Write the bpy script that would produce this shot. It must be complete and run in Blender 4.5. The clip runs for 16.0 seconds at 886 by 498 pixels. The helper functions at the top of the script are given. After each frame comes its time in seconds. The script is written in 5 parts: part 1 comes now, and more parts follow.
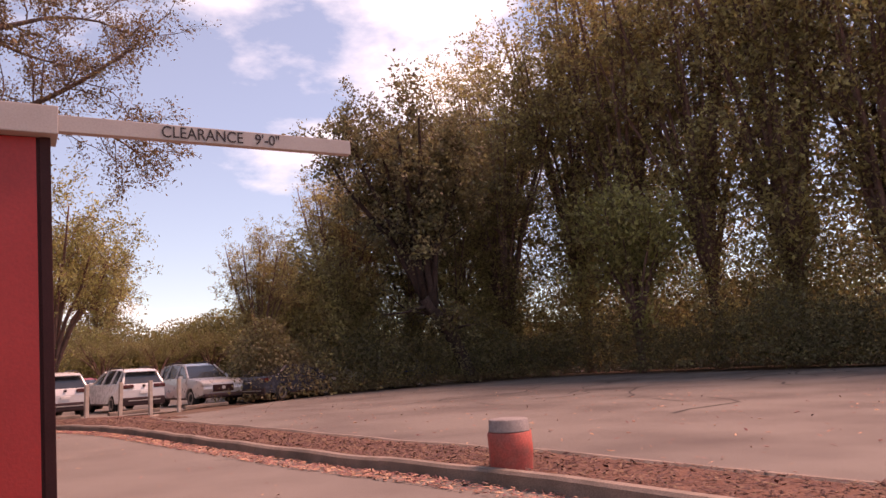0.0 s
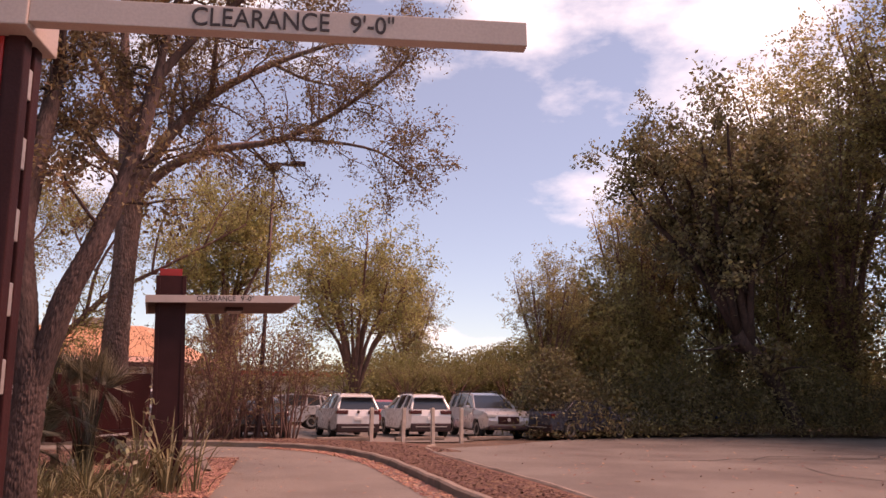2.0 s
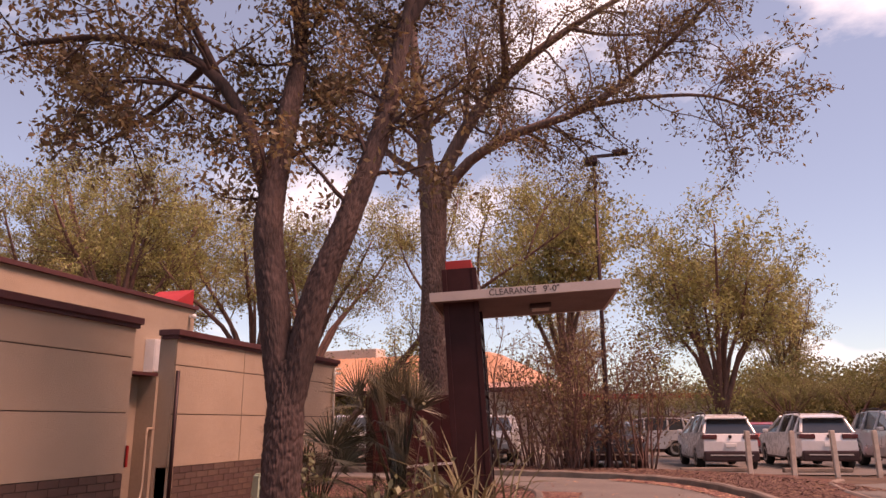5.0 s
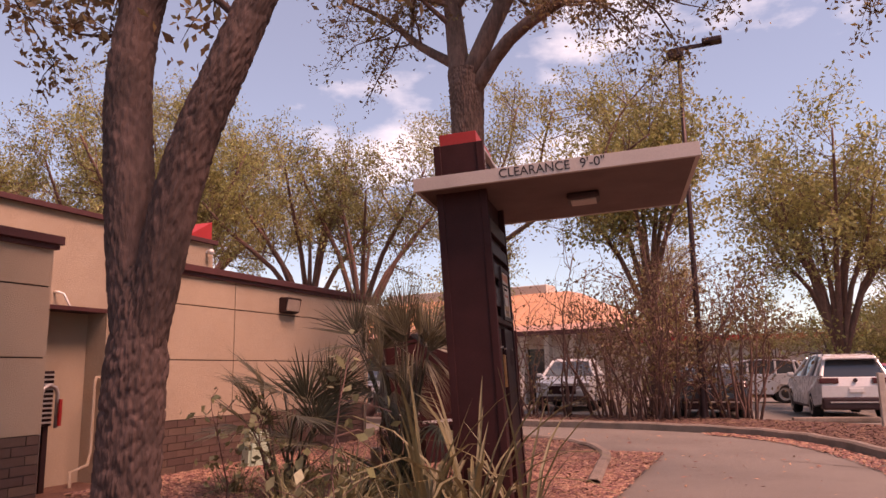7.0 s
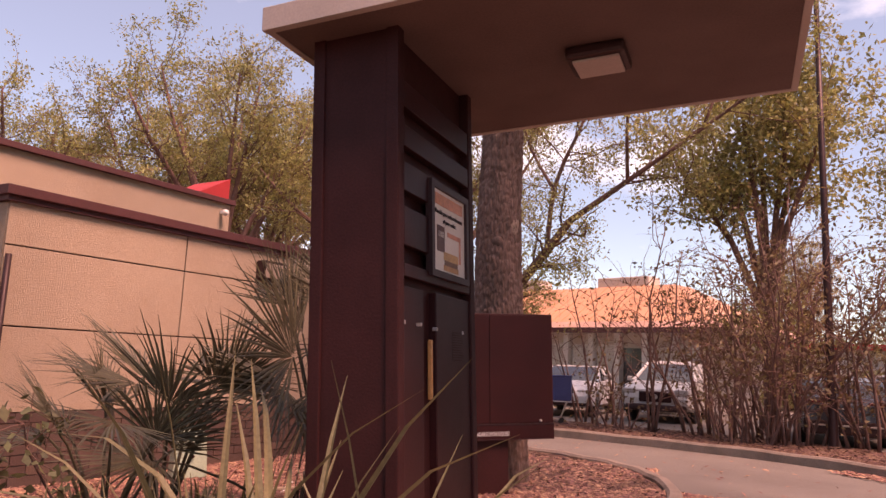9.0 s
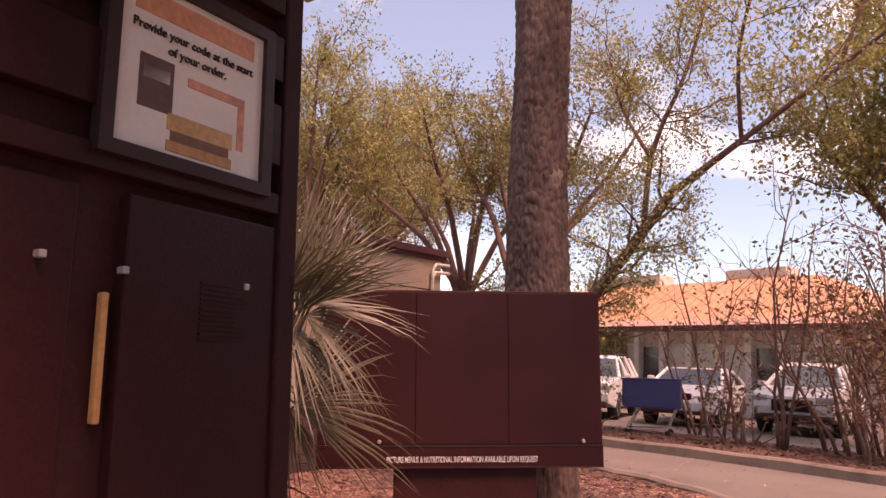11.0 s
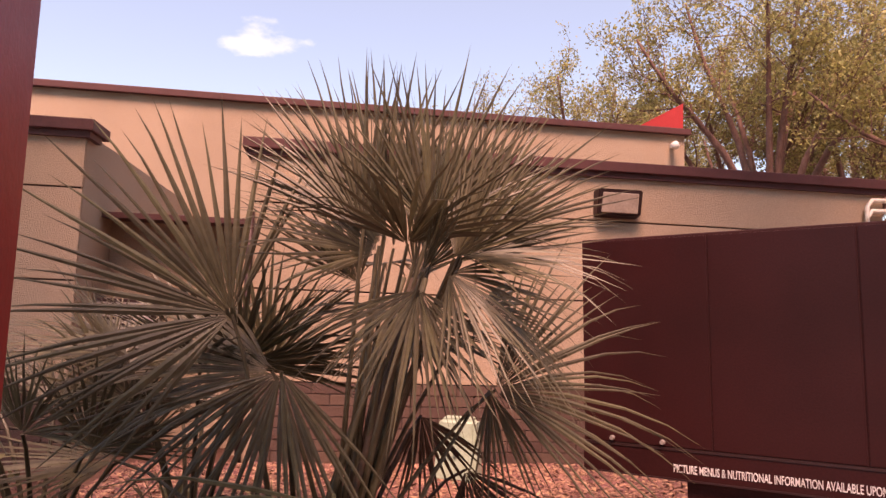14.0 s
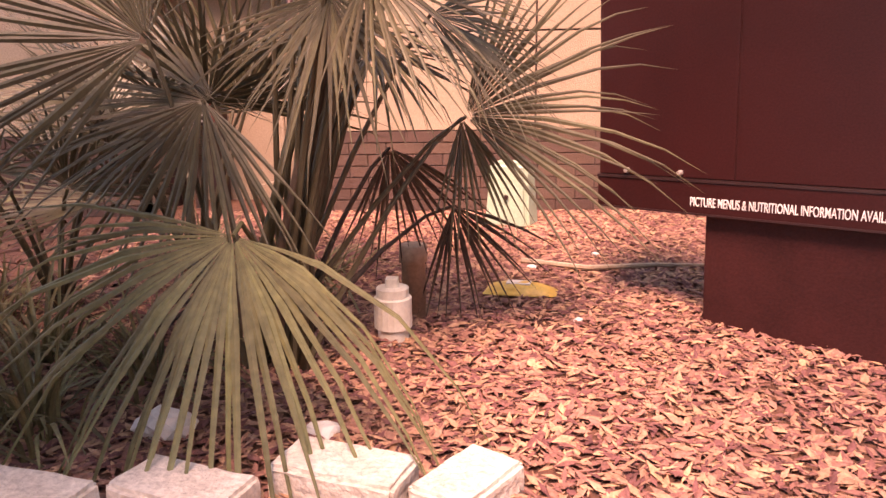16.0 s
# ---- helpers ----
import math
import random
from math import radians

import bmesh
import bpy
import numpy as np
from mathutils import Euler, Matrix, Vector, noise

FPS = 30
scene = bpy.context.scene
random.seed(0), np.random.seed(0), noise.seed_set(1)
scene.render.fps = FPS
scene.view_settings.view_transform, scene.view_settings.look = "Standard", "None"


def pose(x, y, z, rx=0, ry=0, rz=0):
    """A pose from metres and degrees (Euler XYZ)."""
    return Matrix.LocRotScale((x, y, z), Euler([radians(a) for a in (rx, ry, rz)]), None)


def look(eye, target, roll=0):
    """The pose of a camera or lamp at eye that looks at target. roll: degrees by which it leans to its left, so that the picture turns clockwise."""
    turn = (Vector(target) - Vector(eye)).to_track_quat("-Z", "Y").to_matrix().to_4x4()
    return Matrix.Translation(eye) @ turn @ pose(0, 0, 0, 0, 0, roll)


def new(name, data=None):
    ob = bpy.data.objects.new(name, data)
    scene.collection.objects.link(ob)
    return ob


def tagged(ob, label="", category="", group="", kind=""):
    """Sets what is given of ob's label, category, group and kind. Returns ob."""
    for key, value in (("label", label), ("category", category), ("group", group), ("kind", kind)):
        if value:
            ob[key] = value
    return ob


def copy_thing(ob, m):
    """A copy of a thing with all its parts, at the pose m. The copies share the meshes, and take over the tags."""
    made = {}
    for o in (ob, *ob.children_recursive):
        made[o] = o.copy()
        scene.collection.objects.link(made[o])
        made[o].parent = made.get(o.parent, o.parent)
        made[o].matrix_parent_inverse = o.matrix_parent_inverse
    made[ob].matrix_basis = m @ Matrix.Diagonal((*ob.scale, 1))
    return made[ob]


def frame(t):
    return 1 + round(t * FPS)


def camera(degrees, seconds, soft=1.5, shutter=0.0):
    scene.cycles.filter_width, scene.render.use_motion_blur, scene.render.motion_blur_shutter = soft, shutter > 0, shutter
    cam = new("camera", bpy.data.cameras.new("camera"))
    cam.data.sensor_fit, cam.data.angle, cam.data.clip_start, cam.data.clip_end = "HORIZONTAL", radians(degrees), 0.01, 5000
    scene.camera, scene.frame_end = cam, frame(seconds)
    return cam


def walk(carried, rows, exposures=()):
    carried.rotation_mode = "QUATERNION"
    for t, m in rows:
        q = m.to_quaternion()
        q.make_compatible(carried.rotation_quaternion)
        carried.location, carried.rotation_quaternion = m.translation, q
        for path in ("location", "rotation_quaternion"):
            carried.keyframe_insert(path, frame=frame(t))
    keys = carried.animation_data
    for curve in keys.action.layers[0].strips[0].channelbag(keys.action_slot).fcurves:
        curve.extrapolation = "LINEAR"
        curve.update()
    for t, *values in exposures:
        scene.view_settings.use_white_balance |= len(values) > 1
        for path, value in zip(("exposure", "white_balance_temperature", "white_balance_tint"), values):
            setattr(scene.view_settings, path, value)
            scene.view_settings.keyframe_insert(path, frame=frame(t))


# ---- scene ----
cam = camera(62.6, 16.0)
PATH = [
    (0, (-1.95, -1.893, 1.247), (-0.791, -0.29, 1.545), -3.2),
    (0.5, (-1.471, -1.487, 1.259), (-0.472, 0.214, 1.591), -3.7),
    (1, (-1.019, -1.026, 1.285), (-0.184, 0.757, 1.635), -2.6),
    (1.5, (-0.642, -0.504, 1.333), (-0.069, 1.376, 1.706), -0.9),
    (2, (-0.359, 0.02, 1.362), (0.039, 1.938, 1.765), 0.8),
    (2.5, (-0.143, 0.445, 1.347), (0.04, 2.391, 1.77), 1.8),
    (3, (-0.082, 0.983, 1.323), (-0.189, 2.928, 1.778), 0.7),
    (3.5, (-0.025, 1.403, 1.285), (-0.371, 3.313, 1.767), 1.3),
    (4, (0.056, 1.872, 1.296), (-0.447, 3.743, 1.796), 0.9),
    (4.5, (0.014, 2.442, 1.302), (-0.487, 4.313, 1.801), 0.1),
    (5, (0.021, 3.009, 1.282), (-0.503, 4.882, 1.747), -0.2),
    (7.3, (0.042, 6.494, 1.237), (-0.781, 8.288, 1.556), -0.3),
    (7.5, (0.058, 6.823, 1.259), (-0.8, 8.602, 1.578), 0.2),
    (8, (0.009, 7.592, 1.233), (-0.904, 9.341, 1.558), 0.7),
    (8.5, (-0.055, 8.382, 1.256), (-1.039, 10.095, 1.57), 1.6),
    (9, (-0.113, 9.118, 1.265), (-1.166, 10.79, 1.573), 2.4),
    (9.5, (-0.159, 9.769, 1.257), (-1.289, 11.39, 1.563), 2.6),
    (10, (-0.252, 10.355, 1.254), (-1.483, 11.9, 1.566), 2.4),
    (12.5, (-0.501, 12.374, 1.265), (-1.982, 13.695, 1.513), 3.3),
    (13, (-0.552, 12.701, 1.277), (-2.159, 13.871, 1.504), 3.1),
    (13.5, (-0.605, 12.943, 1.296), (-2.407, 13.785, 1.5), 2.0),
    (14, (-0.624, 13.128, 1.311), (-2.595, 13.423, 1.475), 2.1),
    (14.5, (-0.727, 13.378, 1.287), (-2.723, 13.281, 1.364), -0.1),
    (15, (-0.796, 13.576, 1.232), (-2.79, 13.435, 1.144), -0.7),
    (15.5, (-0.871, 13.772, 1.168), (-2.836, 13.645, 0.822), -0.9),
    (16, (-0.921, 13.95, 1.135), (-2.86, 13.83, 0.66), -0.9),
]
walk(cam, [(t, look(eye, target, roll)) for t, eye, target, roll in PATH],
     exposures=[(0.0, 0.55, 9600, 63), (1.5, 0.48, 9600, 63), (3.0, 0.36, 9600, 63), (5.0, 0.38, 9600, 63), (8.0, 0.58, 9600, 63), (9.5, 0.78, 9600, 63), (12.5, 0.88, 9600, 63),
                (14.0, 1.02, 9600, 58), (15.0, 1.25, 9600, 56), (16.0, 1.72, 9600, 56)])

# ---- world and sun ----
world = bpy.data.worlds.new("world")
scene.world = world
world.use_nodes = True
wn, wl = world.node_tree.nodes, world.node_tree.links
sky = wn.new("ShaderNodeTexSky")
sky.sky_type = "NISHITA"
sky.sun_disc = False
sky.sun_elevation, sky.sun_rotation = radians(59), radians(101)
sky.air_density, sky.dust_density, sky.ozone_density = 1.0, 0.1, 2.5
coord = wn.new("ShaderNodeTexCoord")
squash = wn.new("ShaderNodeMapping")
squash.inputs["Scale"].default_value = (1.0, 1.0, 2.2)
squash.inputs["Location"].default_value = (0.35, 0.2, 0.1)
puff = wn.new("ShaderNodeTexNoise")
puff.inputs["Scale"].default_value = 2.3
puff.inputs["Detail"].default_value = 9.0
puff.inputs["Roughness"].default_value = 0.55
ramp = wn.new("ShaderNodeValToRGB")
ramp.color_ramp.elements[0].color = (0.12, 0.12, 0.12, 1)
ramp.color_ramp.elements[0].position, ramp.color_ramp.elements[1].position = 0.55, 0.69
cloud = wn.new("ShaderNodeMix")
cloud.data_type = "RGBA"
cloud.inputs["B"].default_value = (6.4, 8.8, 9.6, 1)
wl.new(coord.outputs["Generated"], squash.inputs["Vector"])
wl.new(squash.outputs["Vector"], puff.inputs["Vector"])
heap = puff.outputs["Fac"]
for way, lift in (((0.56, 0.70, 0.44), 0.13), ((-0.139, 0.880, 0.454), 0.12)):
    far, fall, gain = wn.new("ShaderNodeVectorMath"), wn.new("ShaderNodeMapRange"), wn.new("ShaderNodeMath")
    far.operation, gain.operation = "DISTANCE", "ADD"
    far.inputs[1].default_value = way
    fall.inputs["From Min"].default_value, fall.inputs["From Max"].default_value = 0.04, 0.20
    fall.inputs["To Min"].default_value, fall.inputs["To Max"].default_value = lift, 0.0
    wl.new(coord.outputs["Generated"], far.inputs[0])
    wl.new(far.outputs["Value"], fall.inputs["Value"])
    wl.new(heap, gain.inputs[0])
    wl.new(fall.outputs["Result"], gain.inputs[1])
    heap = gain.outputs[0]
wl.new(heap, ramp.inputs["Fac"])
wl.new(ramp.outputs["Color"], cloud.inputs["Factor"])
tint = wn.new("ShaderNodeMix")
tint.data_type, tint.blend_type = "RGBA", "MULTIPLY"
tint.inputs["Factor"].default_value = 1.0
tint.inputs["B"].default_value = (0.60, 0.99, 1.03, 1)
wl.new(sky.outputs["Color"], tint.inputs["A"])
wl.new(tint.outputs["Result"], cloud.inputs["A"])
wl.new(cloud.outputs["Result"], wn["Background"].inputs["Color"])
wn["Background"].inputs["Strength"].default_value = 0.125
sun = new("sun", bpy.data.lights.new("sun", "SUN"))
sun.data.energy, sun.data.angle, sun.data.color = 3.9, radians(24), (1.0, 0.86, 0.75)
sun.matrix_world = look((0, 0, 0), (-0.50, 0.10, -0.86))


# ---- materials ----
def material(name, base, rough=0.8, metal=0.0, spread=0.25, scale=6.0, fine=60.0, bump=0.0, tone=None, island=0.0, object_random=0.0,
             spec=0.5, stretch=(1, 1, 1), transmission=0.0, through_light=0.0, coat=0.0):
    """A surface with two scales of variation: stains between base and tone, and fine grain with relief."""
    m = bpy.data.materials.new(name)
    m.use_nodes = True
    n, l = m.node_tree.nodes, m.node_tree.links
    b = n["Principled BSDF"]
    b.inputs["Metallic"].default_value = metal
    b.inputs["Specular IOR Level"].default_value = spec
    b.inputs["Transmission Weight"].default_value = transmission
    b.inputs["Coat Weight"].default_value = coat
    tc, mp = n.new("ShaderNodeTexCoord"), n.new("ShaderNodeMapping")
    mp.inputs["Scale"].default_value = stretch
    l.new(tc.outputs["Object"], mp.inputs["Vector"])
    big, small = n.new("ShaderNodeTexNoise"), n.new("ShaderNodeTexNoise")
    big.inputs["Scale"].default_value, big.inputs["Detail"].default_value = scale, 5.0
    small.inputs["Scale"].default_value, small.inputs["Detail"].default_value = fine, 4.0
    l.new(mp.outputs["Vector"], big.inputs["Vector"])
    l.new(mp.outputs["Vector"], small.inputs["Vector"])
    tone = tone or tuple(c * 0.55 for c in base)
    mix = n.new("ShaderNodeMix")
    mix.data_type = "RGBA"
    mix.inputs["A"].default_value, mix.inputs["B"].default_value = (*base, 1), (*tone, 1)
    cr = n.new("ShaderNodeValToRGB")
    cr.color_ramp.elements[0].position, cr.color_ramp.elements[1].position = 0.40, 0.70
    l.new(big.outputs["Fac"], cr.inputs["Fac"])
    k = n.new("ShaderNodeMath")
    k.operation = "MULTIPLY"
    k.inputs[1].default_value = min(1.0, spread * 2)
    l.new(cr.outputs["Color"], k.inputs[0])
    l.new(k.outputs[0], mix.inputs["Factor"])
    last = mix.outputs["Result"]
    hsv = n.new("ShaderNodeHueSaturation")
    mr = n.new("ShaderNodeMapRange")
    mr.inputs["From Min"].default_value, mr.inputs["From Max"].default_value = 0.3, 0.7
    mr.inputs["To Min"].default_value, mr.inputs["To Max"].default_value = 1 - spread * 0.6, 1 + spread * 0.6
    l.new(small.outputs["Fac"], mr.inputs["Value"])
    value = mr.outputs["Result"]
    for amount, kind in ((island, "g"), (object_random, "o")):
        if amount:
            src = n.new("ShaderNodeNewGeometry").outputs["Random Per Island"] if kind == "g" else n.new("ShaderNodeObjectInfo").outputs["Random"]
            r2, mu = n.new("ShaderNodeMapRange"), n.new("ShaderNodeMath")
            r2.inputs["To Min"].default_value, r2.inputs["To Max"].default_value = 1 - amount, 1 + amount
            mu.operation = "MULTIPLY"
            l.new(src, r2.inputs["Value"])
            l.new(r2.outputs["Result"], mu.inputs[0])
            l.new(value, mu.inputs[1])
            value = mu.outputs[0]
            r3 = n.new("ShaderNodeMapRange")
            r3.inputs["To Min"].default_value, r3.inputs["To Max"].default_value = 0.5 - amount * 0.06, 0.5 + amount * 0.05
            l.new(src, r3.inputs["Value"])
            l.new(r3.outputs["Result"], hsv.inputs["Hue"])
    l.new(value, hsv.inputs["Value"])
    l.new(last, hsv.inputs["Color"])
    l.new(hsv.outputs["Color"], b.inputs["Base Color"])
    rr = n.new("ShaderNodeMapRange")
    rr.inputs["To Min"].default_value, rr.inputs["To Max"].default_value = max(0.02, rough - 0.12), min(1, rough + 0.12)
    l.new(big.outputs["Fac"], rr.inputs["Value"])
    l.new(rr.outputs["Result"], b.inputs["Roughness"])
    if bump:
        bp = n.new("ShaderNodeBump")
        bp.inputs["Strength"].default_value, bp.inputs["Distance"].default_value = min(1.0, bump), 0.02
        l.new(small.outputs["Fac"], bp.inputs["Height"])
        l.new(bp.outputs["Normal"], b.inputs["Normal"])
    if through_light:
        tr, ms = n.new("ShaderNodeBsdfTranslucent"), n.new("ShaderNodeMixShader")
        ms.inputs["Fac"].default_value = through_light
        l.new(hsv.outputs["Color"], tr.inputs["Color"])
        l.new(b.outputs[0], ms.inputs[1])
        l.new(tr.outputs[0], ms.inputs[2])
        l.new(ms.outputs[0], n["Material Output"].inputs["Surface"])
    return m


ASPHALT = material("asphalt", (0.17, 0.145, 0.125), 0.9, spread=0.3, scale=0.7, fine=180, bump=0.35, tone=(0.11, 0.09, 0.08))
ASPHALT_OLD = material("old_asphalt", (0.15, 0.13, 0.112), 0.9, spread=0.5, scale=0.35, fine=60, bump=0.35, tone=(0.085, 0.068, 0.06))
CRACK = material("crack", (0.03, 0.025, 0.02), 0.95)
EARTH = material("earth", (0.12, 0.07, 0.045), 0.95, spread=0.5, scale=0.9, fine=25, bump=0.8, tone=(0.06, 0.035, 0.025))
MULCH_BED = material("mulch_bed", (0.15, 0.065, 0.042), 0.95, spread=0.5, scale=3.0, fine=45, bump=1.0, tone=(0.09, 0.035, 0.025))
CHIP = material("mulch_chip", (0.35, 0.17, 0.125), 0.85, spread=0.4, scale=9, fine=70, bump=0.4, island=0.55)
# same mulch as CHIP, with the shade of the far beds in its colour
CHIP_SHADED = material("shaded_mulch_chip", (0.15, 0.075, 0.055), 0.9, spread=0.4, scale=9, fine=70, bump=0.4, island=0.5)
KERB = material("kerb_concrete", (0.24, 0.18, 0.145), 0.9, spread=0.4, scale=2.5, fine=70, bump=0.4, tone=(0.13, 0.10, 0.08))
STUCCO = material("stucco", (0.47, 0.35, 0.255), 0.92, spread=0.26, scale=0.8, fine=110, bump=0.6, tone=(0.37, 0.27, 0.195))
TRIM_DARK = material("maroon_trim", (0.10, 0.03, 0.03), 0.6, spread=0.2)
BRICK = material("painted_brick", (0.115, 0.065, 0.05), 0.8, spread=0.3, scale=3, fine=90, bump=0.4, object_random=0.18)
MORTAR = material("mortar", (0.075, 0.045, 0.038), 0.95, spread=0.3)
# both blacks are reddened: a red veil of haze is in their base colour
BLACK = material("black_panel", (0.040, 0.0095, 0.0095), 0.42, spec=0.2, spread=0.3, scale=2.0, fine=120, bump=0.06)
BLACK_MATT = material("black_paint", (0.047, 0.012, 0.0115), 0.6, spec=0.2, spread=0.3, scale=4.0, fine=90, bump=0.1)
RED = material("red_paint", (0.42, 0.025, 0.02), 0.5, spread=0.15, scale=2, fine=60, bump=0.08)
RED_CLOTH = material("red_awning", (0.45, 0.03, 0.03), 0.7, spread=0.15, scale=3)
FASCIA = material("beige_fascia", (0.46, 0.38, 0.34), 0.6, spread=0.12, scale=3, fine=90)
SOFFIT = material("brown_soffit", (0.13, 0.075, 0.065), 0.75, spread=0.2, scale=2.5, fine=80, bump=0.1)
LETTER = material("dark_lettering", (0.03, 0.02, 0.02), 0.6)
WHITE_LETTER = material("white_lettering", (0.8, 0.78, 0.76), 0.6)
BARK = material("bark", (0.175, 0.105, 0.085), 0.95, spread=0.5, scale=5, fine=26, bump=1.0, tone=(0.085, 0.052, 0.042), stretch=(1, 1, 0.28))
BARK_DARK = material("dark_bark", (0.075, 0.042, 0.036), 0.95, spread=0.5, scale=5, fine=26, bump=1.0, tone=(0.04, 0.024, 0.021), stretch=(1, 1, 0.28))
BARK_SMOOTH = material("thin_bark", (0.19, 0.10, 0.08), 0.95, spread=0.4, scale=7, fine=40, bump=0.6, stretch=(1, 1, 0.4))
WOOD_CUT = material("weathered_knot", (0.33, 0.23, 0.18), 0.9, spread=0.4, scale=9, fine=50, bump=0.5)
METAL_DARK = material("dark_metal", (0.05, 0.022, 0.022), 0.5, metal=0.4, spread=0.2)
METAL_GREY = material("grey_metal", (0.5, 0.45, 0.42), 0.45, metal=0.5, spread=0.2)
WHITE_PAINT = material("white_paint", (0.75, 0.72, 0.68), 0.5, spread=0.15, scale=4)
CAR_WHITE = material("white_car_paint", (0.64, 0.63, 0.62), 0.28, spread=0.06, coat=0.5)
CAR_SILVER = material("silver_car_paint", (0.45, 0.43, 0.42), 0.3, metal=0.4, spread=0.06, coat=0.5)
CAR_DARK = material("dark_car_paint", (0.035, 0.04, 0.055), 0.25, spread=0.06, coat=0.5)
CAR_BLUE = material("blue_car_paint", (0.03, 0.05, 0.16), 0.25, spread=0.06, coat=0.5)
GLASS_DARK = material("tinted_glass", (0.03, 0.035, 0.04), 0.08, spread=0.05, spec=0.8)
TYRE = material("tyre_rubber", (0.02, 0.018, 0.017), 0.9)
RIM = material("alloy_rim", (0.35, 0.34, 0.33), 0.35, metal=0.8)
LAMP_RED = material("red_lens", (0.10, 0.010, 0.012), 0.2)
LEAF_OAK = material("oak_leaf", (0.21, 0.14, 0.072), 0.6, spread=0.3, scale=0.8, island=0.4, through_light=0.45)
LEAF_OLIVE = material("olive_leaf", (0.37, 0.34, 0.13), 0.6, spread=0.3, scale=0.7, island=0.35, through_light=0.45)
LEAF_LIGHT = material("spring_leaf", (0.24, 0.22, 0.085), 0.6, spread=0.3, scale=0.7, island=0.4, through_light=0.4)
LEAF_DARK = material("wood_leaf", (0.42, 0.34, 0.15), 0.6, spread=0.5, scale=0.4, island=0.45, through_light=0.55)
# darker copy of the wood leaf: shade of the wood put into the colour
LEAF_SHADE = material("shade_toned_leaf", (0.22, 0.19, 0.095), 0.6, spread=0.5, scale=0.6, island=0.45, through_light=0.4)
PALM = material("palm_leaf", (0.112, 0.098, 0.058), 0.45, spread=0.25, scale=2.5, fine=30, island=0.3, through_light=0.18)
PALM_YOUNG = material("young_palm_leaf", (0.19, 0.185, 0.09), 0.5, spread=0.35, scale=2.5, fine=30, island=0.25, through_light=0.2)
PALM_DRY = material("dry_palm_leaf", (0.085, 0.055, 0.038), 0.7, spread=0.3, scale=3, island=0.3, through_light=0.2)
GRASS = material("long_grass", (0.20, 0.175, 0.085), 0.55, spread=0.3, scale=2, island=0.35, through_light=0.2)
ROOF_TILE = material("orange_roof_metal", (0.60, 0.29, 0.16), 0.55, spread=0.15, scale=0.6)
MALL_WALL = material("mall_wall", (0.62, 0.53, 0.45), 0.9, spread=0.15, scale=1.0)


# ---- mesh helpers ----
def link(name, bm, mat, parent=None, label="", smooth=False):
    me = bpy.data.meshes.new(name)
    bm.to_mesh(me)
    bm.free()
    for m in mat if isinstance(mat, (list, tuple)) else (mat,):
        me.materials.append(m)
    if smooth:
        me.polygons.foreach_set("use_smooth", [True] * len(me.polygons))
    ob = new(name, me)
    if parent is not None:
        ob.parent = parent
    if label:
        ob["label"] = label
    return ob


def part(name, bm, mat, parent, label="", smooth=False):
    return link(name, bm, mat, parent, label, smooth)


def mesh_part(name, me, parent, m=None):
    ob = new(name, me)
    ob.parent = parent
    if m is not None:
        ob.matrix_basis = m
    return ob


def thing(name, label, category, m=None, group="", kind=""):
    ob = new(name)
    ob.empty_display_size = 0.1
    if m is not None:
        ob.matrix_basis = m
    return tagged(ob, label, category, group, kind)


def box(bm, x0, y0, z0, x1, y1, z1, bevel=0.0):
    made = bmesh.ops.create_cube(bm, size=1.0, matrix=Matrix.LocRotScale(
        ((x0 + x1) / 2, (y0 + y1) / 2, (z0 + z1) / 2), None, (abs(x1 - x0), abs(y1 - y0), abs(z1 - z0))))
    if bevel:
        edges = {e for v in made["verts"] for e in v.link_edges}
        bmesh.ops.bevel(bm, geom=list(edges), offset=bevel, segments=2, affect="EDGES", profile=0.6)
    return bm


def one_box(x0, y0, z0, x1, y1, z1, bevel=0.0):
    return box(bmesh.new(), x0, y0, z0, x1, y1, z1, bevel)


def tube(bm, points, radii, sides=8, caps=True):
    pts = [Vector(p) for p in points]
    rings, n = [], len(pts)
    side = None
    for i, p in enumerate(pts):
        d = (pts[min(i + 1, n - 1)] - pts[max(i - 1, 0)]).normalized()
        if side is None:
            side = d.orthogonal().normalized()
        side = (side - d * side.dot(d)).normalized()
        up = d.cross(side)
        r = radii[i] if isinstance(radii, (list, tuple)) else radii
        rings.append([bm.verts.new(p + r * (math.cos(a) * side + math.sin(a) * up)) for a in (2 * math.pi * k / sides for k in range(sides))])
    for a, b in zip(rings, rings[1:]):
        for k in range(sides):
            bm.faces.new((a[k], a[(k + 1) % sides], b[(k + 1) % sides], b[k]))
    if caps:
        bm.faces.new(rings[0][::-1])
        bm.faces.new(rings[-1])
    return bm


def one_tube(points, radii, sides=8):
    return tube(bmesh.new(), points, radii, sides)


def lettering(name, text, size, m, mat, parent, width=None, label=""):
    cu = bpy.data.curves.new(name, "FONT")
    cu.body, cu.size, cu.extrude, cu.offset = text, size, 0.002, size * (0.002 if text.startswith("CLEAR") else 0.005)
    cu.align_x, cu.align_y = "LEFT", "CENTER"
    tmp = bpy.data.objects.new(name, cu)
    me = bpy.data.meshes.new_from_object(tmp)
    bpy.data.objects.remove(tmp)
    if width:
        xs = [v.co.x for v in me.vertices]
        me.transform(Matrix.Diagonal((width / (max(xs) - min(xs)), 1, 1, 1)))
    me.materials.clear()
    me.materials.append(mat)
    ob = new(name, me)
    ob.parent, ob.matrix_basis = parent, m
    if label:
        ob["label"] = label
    return ob


